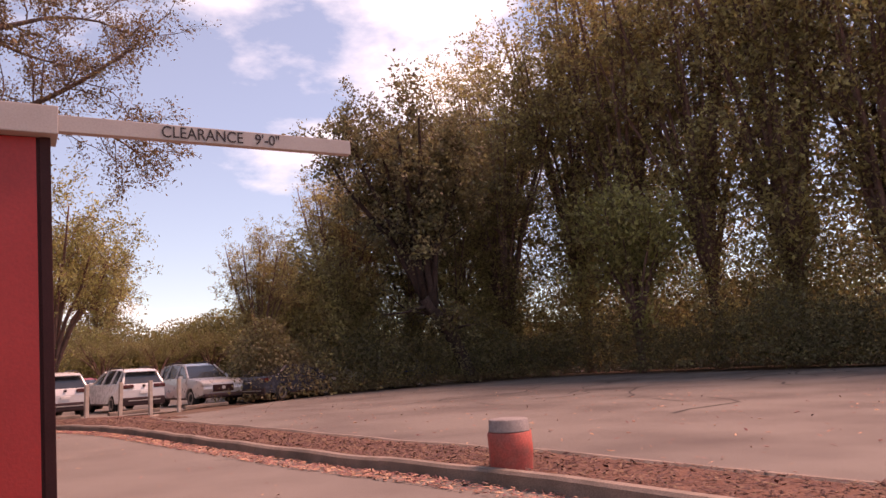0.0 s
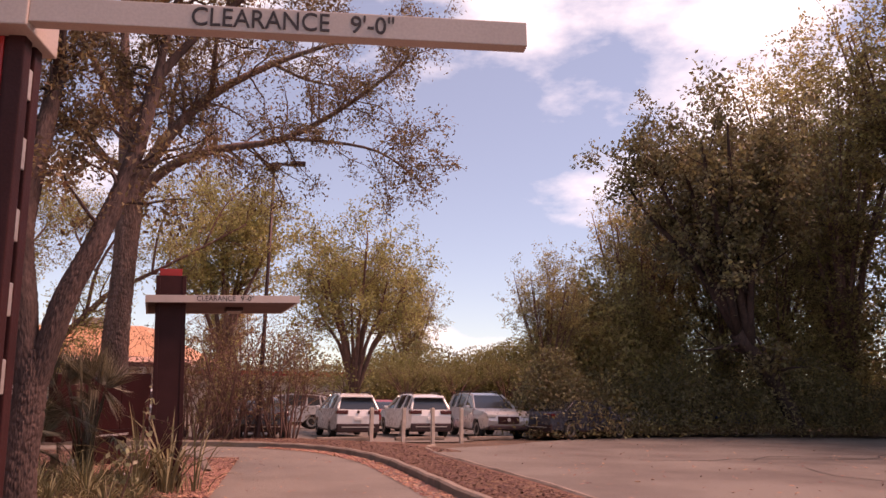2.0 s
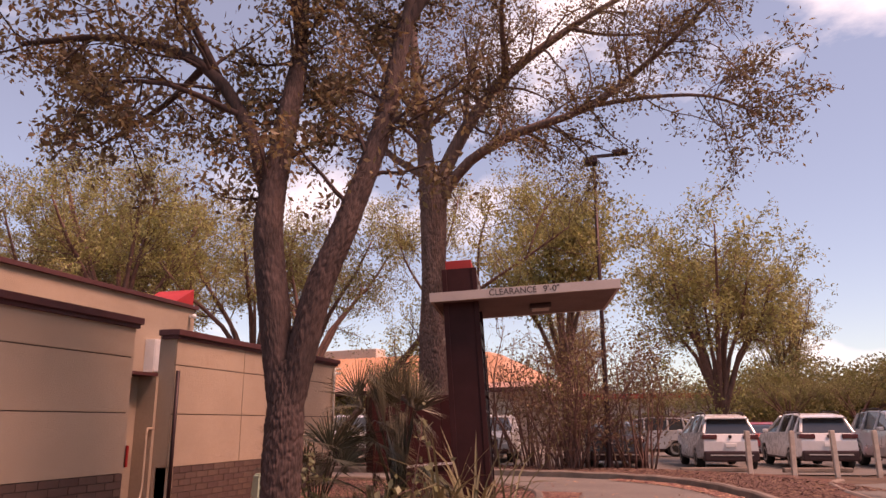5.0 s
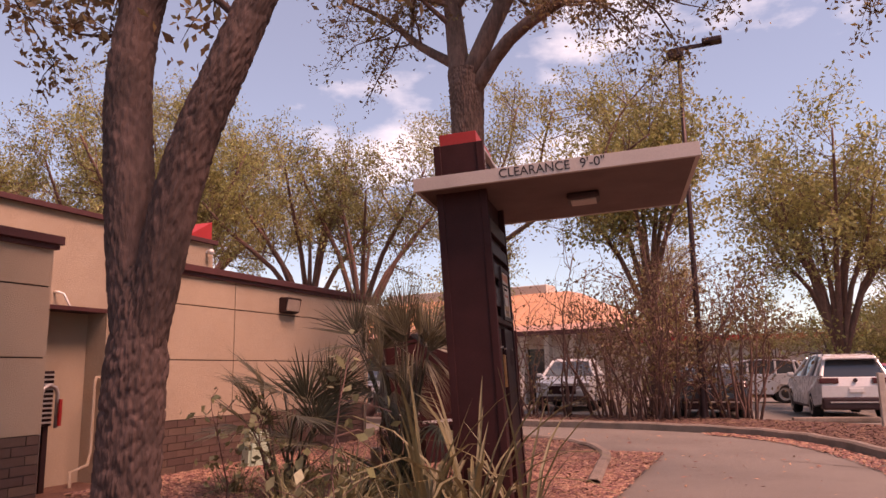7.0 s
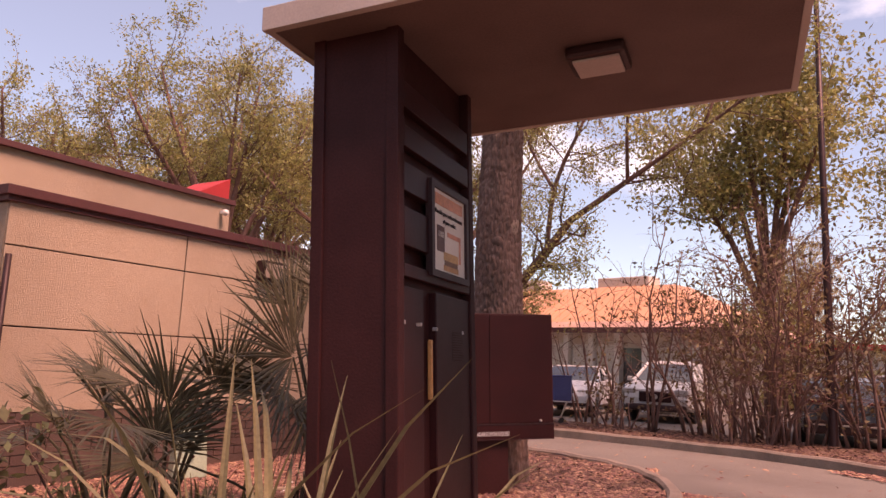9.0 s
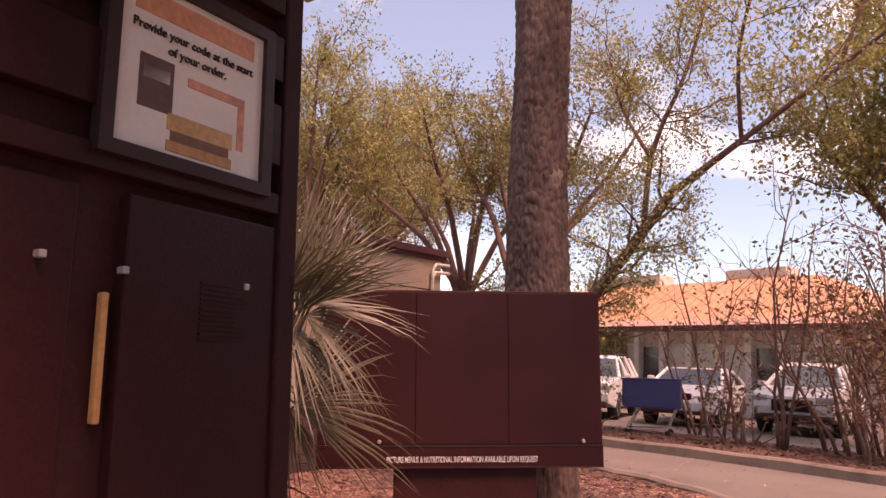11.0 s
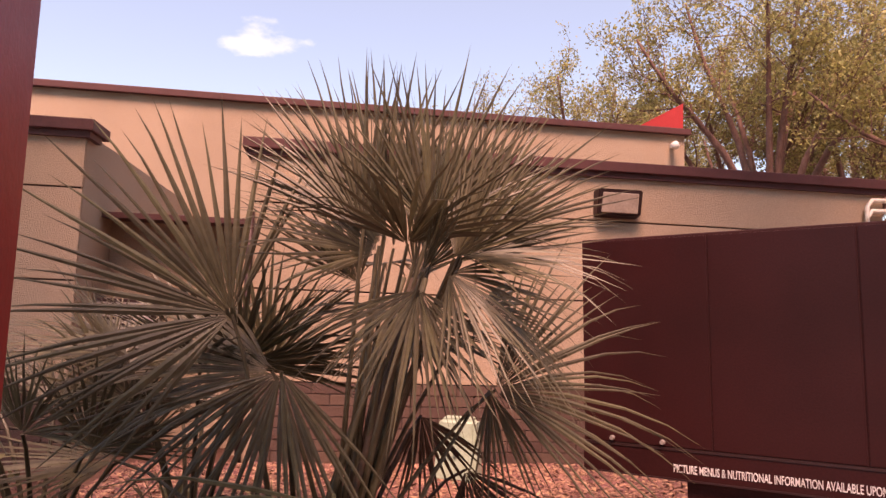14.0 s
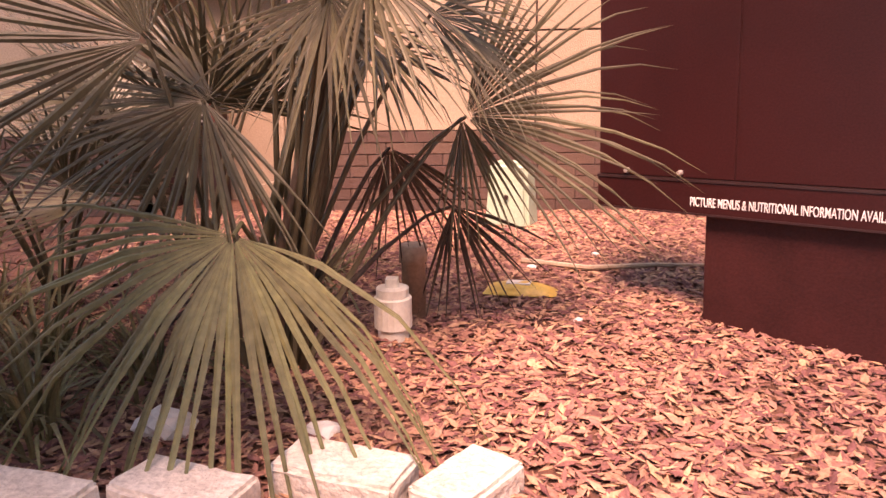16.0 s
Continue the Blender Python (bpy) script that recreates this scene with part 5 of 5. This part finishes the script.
# ---- shopping centre ----
MALL = Matrix.Translation((-0.159, 9.769, 1.377)) @ pose(0, 0, 0, 0, 0, -0.88) @ Matrix.Scale(0.78, 4) @ Matrix.Translation((0.152, -9.784, -1.336))
mall = thing("shopping_centre", "long low building with an orange metal roof", "building", MALL @ Matrix.Translation((-7.0, 40.6, -0.1)) @ pose(0, 0, 0, 0, 0, -11) @ Matrix.Translation((9.0, -45.0, 0)))
MX0, MX1 = -75.0, -9.0
part("wall", one_box(MX0, 45.6, -2.5, MX1 - 1.5, 53.4, 3.5), MALL_WALL, mall)
rm = bmesh.new()
v = [rm.verts.new(p) for p in ((MX0, 45.0, 3.45), (MX1, 45.0, 3.45), (MX1, 54.0, 3.45), (MX0, 54.0, 3.45), (MX0, 48.6, 5.55), (MX1 - 3.6, 48.6, 5.55), (MX1 - 3.6, 50.4, 5.55), (MX0, 50.4, 5.55))]
for f in ((0, 1, 5, 4), (1, 2, 6, 5), (2, 3, 7, 6), (4, 5, 6, 7), (0, 3, 2, 1), (0, 4, 7, 3)):
    rm.faces.new([v[i] for i in f])
roof = part("roof", rm, ROOF_TILE, mall, "orange standing-seam metal roof")
for i in range(118):
    x = MX0 + 2 + i * 0.52
    if x < MX1 - 3.7:
        part("seam", one_tube([(x, 45.0, 3.47), (x, 48.6, 5.57)], 0.025, 4), ROOF_TILE, roof)
pent = bmesh.new()
v = [pent.verts.new(p) for p in ((MX0, 44.0, 3.12), (MX1 + 1.0, 44.0, 3.12), (MX1 + 1.0, 54.0, 3.12), (MX1, 54.0, 3.5), (MX1, 45.0, 3.5), (MX0, 45.0, 3.5))]
pent.faces.new((v[0], v[1], v[4], v[5]))
pent.faces.new((v[1], v[2], v[3], v[4]))
part("pent_roof", pent, material("pale_roof_metal", (0.50, 0.27, 0.20), 0.55, spread=0.2, scale=0.8), mall, "shallow pinkish lower roof").modifiers.new("thick", "SOLIDIFY").thickness = 0.05
part("eave", one_box(MX0, 43.9, 2.92, MX1 + 1.1, 44.02, 3.16), TRIM_DARK, mall, "dark red eave board")
part("soffit", one_box(MX0, 44.02, 3.0, MX1 + 1.0, 45.6, 3.08), WHITE_PAINT, mall)
for i in range(46):
    x = MX0 + 1 + i * 1.4
    part("column", one_box(x - 0.13, 45.2, -2.5, x + 0.13, 45.58, 3.0), WHITE_PAINT, mall)
    if i % 4 != 3:
        w = part("window", one_box(x + 0.25, 45.5, -0.3, x + 1.15, 45.59, 2.4), material("shop_glass", (0.62, 0.60, 0.55), 0.25) if i == 0 else bpy.data.materials["shop_glass"], mall)
        part("frame", frame_rect(bmesh.new(), 0, -0.5, 0.5, -0.35, 2.45, 0.06, 0.05), WHITE_PAINT, w).matrix_basis = pose(x + 0.70, 45.48, 0, 0, 0, 90)
    else:
        part("door", one_box(x + 0.2, 45.5, -1.2, x + 1.2, 45.59, 2.3), GLASS_DARK, mall)
part("roof_unit", one_box(-26, 49.0, 5.5, -21, 50.2, 6.2, 0.05), MALL_WALL, mall)
part("roof_unit", one_box(-17.2, 49.0, 5.5, -14.2, 50.2, 6.1, 0.05), MALL_WALL, mall)
sign = thing("roof_sign", "small red and white sign over the roof ridge", "sign", MALL @ Matrix.Translation((-7.0, 40.6, 4.85)) @ pose(0, 0, 0, 0, 0, -11) @ Matrix.Translation((-21.5, 5.0, 0)))
part("plate", one_box(-0.8, -0.1, 0, 0.8, 0.1, 0.9, 0.1), WHITE_PAINT, sign)
part("arch", one_tube([(-0.6, -0.12, 0.1), (-0.5, -0.12, 0.9), (0, -0.12, 1.3), (0.5, -0.12, 0.9), (0.6, -0.12, 0.1)], 0.12, 6), RED, sign, "red arch shape")
shed = thing("far_building", "tan block building behind the car park", "building", pose(-1.71, 53.16, -0.6))
part("wall", one_box(-9, 0, 0, 8, 6, 3.4), MALL_WALL, shed)
part("roof", one_box(-9.3, -0.3, 3.4, 8.3, 6.3, 3.7), RED_CLOTH, shed)
fence = thing("fence", "brown board fence round a yard", "fence", pose(0.97, 46.31, -0.5))
for i in range(24):
    part("board", one_box(i * 0.26, 0, 0, i * 0.26 + 0.24, 0.03, 2.0), BARK_SMOOTH, fence)
for i in range(2):
    part("rail", one_box(0, 0.03, 0.4 + i, 6.2, 0.08, 0.5 + i), BARK_SMOOTH, fence)

# ---- thickets and hedges ----
def thicket(name, label, base, stems, height, spread, leaf_n, mat, seed, leaf_size=0.09):
    rng = np.random.default_rng(seed)
    limbs = []
    for i in range(stems):
        a, r = rng.uniform(0, 2 * math.pi), spread * 0.5 * rng.random() ** 0.5
        x, y, h = math.cos(a) * r, math.sin(a) * r, height * rng.uniform(0.55, 1.0)
        limbs.append((wander(rng, (x * 0.6, y * 0.6, -0.1), (x * 0.25, y * 0.25, 1), h, 6, 0.13, 0.05), 0.035, 0.008))
    return tree(name, label, base, limbs, 1, leaf_size, mat, BARK_SMOOTH, seed, 0.5, "bare shrubs", twig_len=0.85, branches=1.9, twigs=4, leaves_per_twig=leaf_n, leaf_spread=0.14, bare=0.2, sides=5, min_r=0.009)


for i, (x, y, n, h, s, lf) in enumerate(((-2.01, 23.68, 26, 4.5, 2.34, 5), (-0.54, 23.91, 20, 3.78, 1.98, 6), (-3.12, 24.05, 16, 3.6, 2.16, 4), (-5.44, 24.27, 3, 3.6, 0.9, 1), (-8.0, 24.84, 6, 0.54, 1.8, 1), (-6.12, 24.63, 3, 3.42, 0.81, 1), (-4.33, 23.56, 4, 4.14, 0.72, 1), (-5.02, 23.66, 8, 0.9, 1.17, 6), (-2.54, 23.01, 12, 1.35, 1.8, 2))):
    thicket("shrub", "thicket of bare reddish stems in mulch", (x, y, ground_z(y) + 0.05), n, h, s, lf, LEAF_OAK, 200 + i)
for i, (x, y, r, z) in enumerate(((-10.93, 37.02, 1.04, 1.38), (-14.45, 36.29, 0.96, 2.02), (-7.82, 36.58, 0.8, 1.14))):
    rng = np.random.default_rng(300 + i)
    q = rng.normal(size=(2600, 3))
    q = q / np.linalg.norm(q, axis=1)[:, None] * r * rng.uniform(0.75, 1.03, 2600)[:, None] + (0, 0, z)
    ob = thing("topiary", "clipped round shrub before the shop front", "shrub", pose(x, y, ground_z(y)), "clipped shrubs")
    part("trunk", one_tube([(0, 0, -0.2), (0.03, 0, z * 0.6), (0, 0, z)], [0.07, 0.06, 0.05], 7), BARK_SMOOTH, ob)
    c = new("crown", leaf_mesh("crown", q, 0.16, 0.5, LEAF_OLIVE, rng))
    c.parent = ob


def bank(name, label, line, height, depth, count, size, mat, seed, low=0.1):
    """Undergrowth in uneven heaps along a line."""
    rng = np.random.default_rng(seed)
    pts = [Vector(p) for p in smooth_line(line, 8)]
    k = rng.integers(0, len(pts), count)
    heap = np.array([0.45 + 0.55 * noise.noise(Vector((p.x * 0.22, p.y * 0.22, seed))) + 0.35 * noise.noise(Vector((p.x * 0.8, p.y * 0.8, seed))) for p in pts])
    base = np.array([[p.x, p.y, ground_z(p.y)] for p in pts])[k]
    h = height * np.clip(heap[k] + 0.4, 0.25, 1.3)
    off = rng.normal(size=(count, 2)) * depth * 0.5
    z = h * rng.random(count) ** 0.75 * np.exp(-0.5 * (off ** 2).sum(1) / depth ** 2 * 1.5) + low
    q = base + np.column_stack([off, z])
    ob = new(name, leaf_mesh(name, q, size, 0.5, mat, rng))
    return tagged(ob, label, "undergrowth", kind="stuff")


EDGE = [(9.4, 26.8), (11.2, 28.2), (13.5, 29.2), (18.8, 29.8), (25.8, 28.8), (28.9, 21.5), (29.6, 15), (30.4, 11), (31.8, 0), (34, -20)]
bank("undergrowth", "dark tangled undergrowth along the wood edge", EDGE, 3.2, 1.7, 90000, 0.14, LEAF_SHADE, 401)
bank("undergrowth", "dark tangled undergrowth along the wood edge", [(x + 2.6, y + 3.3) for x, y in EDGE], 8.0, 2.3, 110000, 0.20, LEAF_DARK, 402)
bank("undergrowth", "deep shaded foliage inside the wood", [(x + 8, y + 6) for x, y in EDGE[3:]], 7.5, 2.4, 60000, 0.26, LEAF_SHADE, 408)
bank("weeds", "brown weeds and litter at the lot edge", [(x - 0.5, y - 1.0) for x, y in EDGE], 0.55, 0.6, 26000, 0.09, LEAF_OAK, 403)
bank("hedge", "light green bushes behind the car park", [(-4.19, 48.9), (4.28, 47.85)], 2.6, 2.2, 45000, 0.15, LEAF_LIGHT, 404)
bank("hedge", "tall light green bushes at the end of the car park", [(5.6, 48.2), (11.04, 46.0), (14.5, 44.4), (18.6, 42.0)], 5.9, 2.8, 125000, 0.17, LEAF_LIGHT, 408)
bank("hedge", "dense green shrubs closing the car park", [(-5.68, 58.28), (7.92, 57.97), (23.06, 50.82), (38.2, 43.67)], 3.0, 2.6, 90000, 0.34, LEAF_LIGHT, 407, -0.8)
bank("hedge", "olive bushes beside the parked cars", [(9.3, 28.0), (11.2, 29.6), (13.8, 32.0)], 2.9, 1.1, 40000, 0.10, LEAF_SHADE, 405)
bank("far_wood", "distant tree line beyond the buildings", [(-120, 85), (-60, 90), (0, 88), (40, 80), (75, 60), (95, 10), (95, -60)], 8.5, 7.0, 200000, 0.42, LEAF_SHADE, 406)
for i, (x, y, k) in enumerate(((10.0, 28.58, 0.29), (12.5, 31.43, 0.26), (14.95, 33.17, 0.28), (8.73, 56.25, 0.46), (-5.25, 58.27, 0.42), (20.32, 37.38, 0.55), (17.23, 34.55, 0.5), (27.2, 32.2, 0.76), (24.4, 33.6, 0.52), (30.0, 36.5, 0.85), (20.5, 32.5, 0.42))):
    c = copy_thing(WOODS[i % 3], at(x, y, 57.0 * i))
    c.scale = (k * 1.1, k * 1.1, k)
for i, (x, y, k) in enumerate(((3.53, 44.47, 0.44), (6.57, 43.55, 0.49), (9.44, 42.63, 0.46), (12.31, 42.14, 0.51), (0.91, 49.2, 0.46), (15.65, 42.91, 0.53))):
    c = copy_thing(back[2], at(x, y, 71.0 * i))
    c.scale = (k * 1.25, k * 1.25, k)
    c["label"] = "rounded light green tree behind the car park"


# ---- mulch chips, leaf litter, cracks ----
def chips(name, label, count, place, length, mat, seed, lift=0.04):
    """Loose wedge-shaped chips lying at all angles."""
    rng = np.random.default_rng(seed)
    xy = place(rng, count)
    z = -0.012 * np.maximum(0.0, xy[:, 1] - 24.0) + lift + rng.uniform(0, 0.022, count)
    c = np.column_stack([xy, z])
    a = rng.uniform(0, 2 * math.pi, count)
    tilt = rng.normal(0, 0.22, count)
    ln = length * rng.uniform(0.45, 1.4, count)
    w = ln * rng.uniform(0.16, 0.42, count)
    d = np.column_stack([np.cos(a) * np.cos(tilt), np.sin(a) * np.cos(tilt), np.sin(tilt)])
    s = np.column_stack([-np.sin(a), np.cos(a), rng.normal(0, 0.25, count)])
    up = np.cross(d, s)
    v = np.stack([c - d * ln[:, None] / 2, c + s * w[:, None] / 2, c + d * ln[:, None] / 2, c - s * w[:, None] / 2, c + up * (w * 0.28)[:, None]], 1)
    me = bpy.data.meshes.new(name)
    me.vertices.add(5 * count)
    me.vertices.foreach_set("co", v.reshape(-1).astype(np.float32))
    tri = np.array([[0, 1, 4], [1, 2, 4], [2, 3, 4], [3, 0, 4]])
    idx = (np.arange(count)[:, None, None] * 5 + tri).reshape(-1).astype(np.int32)
    me.loops.add(len(idx))
    me.loops.foreach_set("vertex_index", idx)
    me.polygons.add(len(idx) // 3)
    me.polygons.foreach_set("loop_start", np.arange(0, len(idx), 3, dtype=np.int32))
    me.polygons.foreach_set("loop_total", np.full(len(idx) // 3, 3, dtype=np.int32))
    me.update()
    me.materials.append(mat)
    return tagged(new(name, me), label, "mulch", kind="stuff")


def in_box(x0, y0, x1, y1):
    return lambda rng, n: np.column_stack([rng.uniform(x0, x1, n), rng.uniform(y0, y1, n)])


def along(line, lo, hi):
    pts = np.array(line)

    def place(rng, n):
        i = rng.integers(0, len(pts) - 1, n)
        t = rng.random(n)[:, None]
        p = pts[i] * (1 - t) + pts[i + 1] * t
        d = pts[i + 1] - pts[i]
        nrm = np.column_stack([-d[:, 1], d[:, 0]]) / (np.linalg.norm(d, axis=1)[:, None] + 1e-9)
        return p + nrm * rng.uniform(lo, hi, n)[:, None]
    return place


chips("mulch_chips", "loose red-brown bark chips round the palms", 56000, in_box(-6.6, 11.6, -2.35, 16.6), 0.066, CHIP, 501)
chips("mulch_chips", "loose red-brown bark chips beside the lane", 20000, in_box(-2.6, 10.5, -1.3, 17.0), 0.07, CHIP, 502)
chips("mulch_chips", "loose red-brown bark chips at the lane bend", 16000, in_box(-6.6, 16.0, -2.75, 18.6), 0.09, CHIP, 503)
chips("mulch_chips", "loose red-brown bark chips under the oak", 9000, in_box(-6.2, 6.0, -1.4, 12.0), 0.09, CHIP_SHADED, 504)
bend = [p for p in LANE_RIGHT if p[1] > 17 and p[0] > -16]
chips("mulch_chips", "red-brown mulch beyond the lane kerb", 22000, along(bend, -2.5, -0.12), 0.11, CHIP_SHADED, 505, 0.10)
chips("mulch_chips", "loose red-brown bark chips inside the lane bend", 15000, along([p for p in LANE_LEFT if p[1] > 16.2 and p[0] > -8], 0.12, 1.9), 0.09, CHIP_SHADED, 511)
strip = [p for p in LANE_RIGHT if 0 < p[1] < 20]
chips("mulch_chips", "red-brown mulch in the strip between kerbs", 16000, along(strip, -1.25, -0.12), 0.08, CHIP_SHADED, 506, 0.12)
chips("leaf_litter", "dry orange leaves drifted along the kerb", 5000, along([p for p in LANE_RIGHT if 0 < p[1] < 21], 0.1, 0.5), 0.08, CHIP, 507, 0.01)
chips("leaf_litter", "scattered dry leaves on the lane", 500, along([p for p in LANE_LEFT if 0 < p[1] < 22], -2.6, -0.1), 0.07, CHIP, 508, 0.006)
chips("leaf_litter", "scattered dry leaves on the parking lot", 700, in_box(4.5, 2, 16, 26), 0.09, CHIP, 509, 0.006)

rc = np.random.default_rng(601)
for i in range(32):
    x, y = rc.uniform(6, 30), rc.uniform(6, 32)
    if i > 26:
        x, y = rc.uniform(-0.5, 2.2), rc.uniform(4, 17)
    a = rc.normal(0, 0.25) + (0 if i % 4 else 1.4)
    pts = [(x, y)]
    for _ in range(16):
        a += rc.normal(0, 0.35)
        s = 0.9 if i <= 26 else 0.12
        pts.append((pts[-1][0] + math.cos(a) * s, pts[-1][1] + math.sin(a) * s))
        a *= 0.8
    b = bmesh.new()
    prev = None
    for k, (px, py) in enumerate(pts):
        w = (0.045 if i <= 26 else 0.012) * rc.uniform(0.5, 1.4)
        now = (b.verts.new((px, py - w, ground_z(py) + 0.005)), b.verts.new((px, py + w, ground_z(py) + 0.005)))
        if prev:
            b.faces.new((prev[0], now[0], now[1], prev[1]))
        prev = now
    tagged(link("crack", b, CRACK), "dark crack across the worn asphalt", "crack", kind="structure")

# shopping cart left by the kerb
CART = material("blue_plastic", (0.02, 0.03, 0.13), 0.4, spread=0.2)
cart = thing("shopping_cart", "abandoned blue plastic shopping cart beyond the kerb", "shopping cart", pose(-6.65, 23.95, 0.09, 0, 0, 20) @ Matrix.Scale(1.0, 4))
for y in (-0.28, 0.26):
    wall = part("side_panel", one_box(-0.46, y, 0.50, 0.52, y + 0.02, 0.98, 0.006), CART, cart)
    for z in (0.58, 0.70, 0.82):
        part("rib", one_box(-0.45, y - 0.008, z, 0.51, y + 0.028, z + 0.03), CART, wall)
for x in (-0.48, 0.51):
    part("end_panel", one_box(x, -0.26, 0.50, x + 0.02, 0.26, 0.98, 0.006), CART, cart)
part("floor_panel", one_box(-0.46, -0.26, 0.48, 0.51, 0.26, 0.50), CART, cart)
part("rim", one_tube([(-0.48, -0.28, 0.98), (0.53, -0.28, 1.0), (0.53, 0.28, 1.0), (-0.48, 0.28, 0.98), (-0.48, -0.28, 0.98)], 0.018, 6), CART, cart)
for s in (-0.24, 0.24):
    part("frame", one_tube([(-0.42, s, 0.1), (0.3, s, 0.12), (0.45, s, 0.5)], 0.014, 6), METAL_GREY, cart)
    part("frame", one_tube([(-0.42, s, 0.1), (-0.3, s, 0.3), (-0.2, s, 0.5)], 0.014, 6), METAL_GREY, cart)
    for x in (-0.4, 0.32):
        part("wheel", one_tube([(x, s - 0.02, 0.05), (x, s + 0.02, 0.05)], 0.055, 10), TYRE, cart)
part("handle", one_tube([(0.6, -0.28, 1.02), (0.6, 0.28, 1.02)], 0.018, 8), CART, cart)


# ---- brick bases, piece by piece ----
course_wall(block_a, FRONT_A, 8.2, 11.2, -0.06, 0.675)
part("brick_rest", one_box(FRONT_A - 0.2, -6.0, -0.4, FRONT_A - 0.004, 8.2, 0.675), BRICK, block_a)
course_wall(block_b, FRONT_B, 12.55, 18.1, -0.06, 0.675)
part("pilaster", one_box(FRONT_B - 0.2, 12.42, -0.4, FRONT_B + 0.002, 12.546, 0.675), STUCCO, block_b)
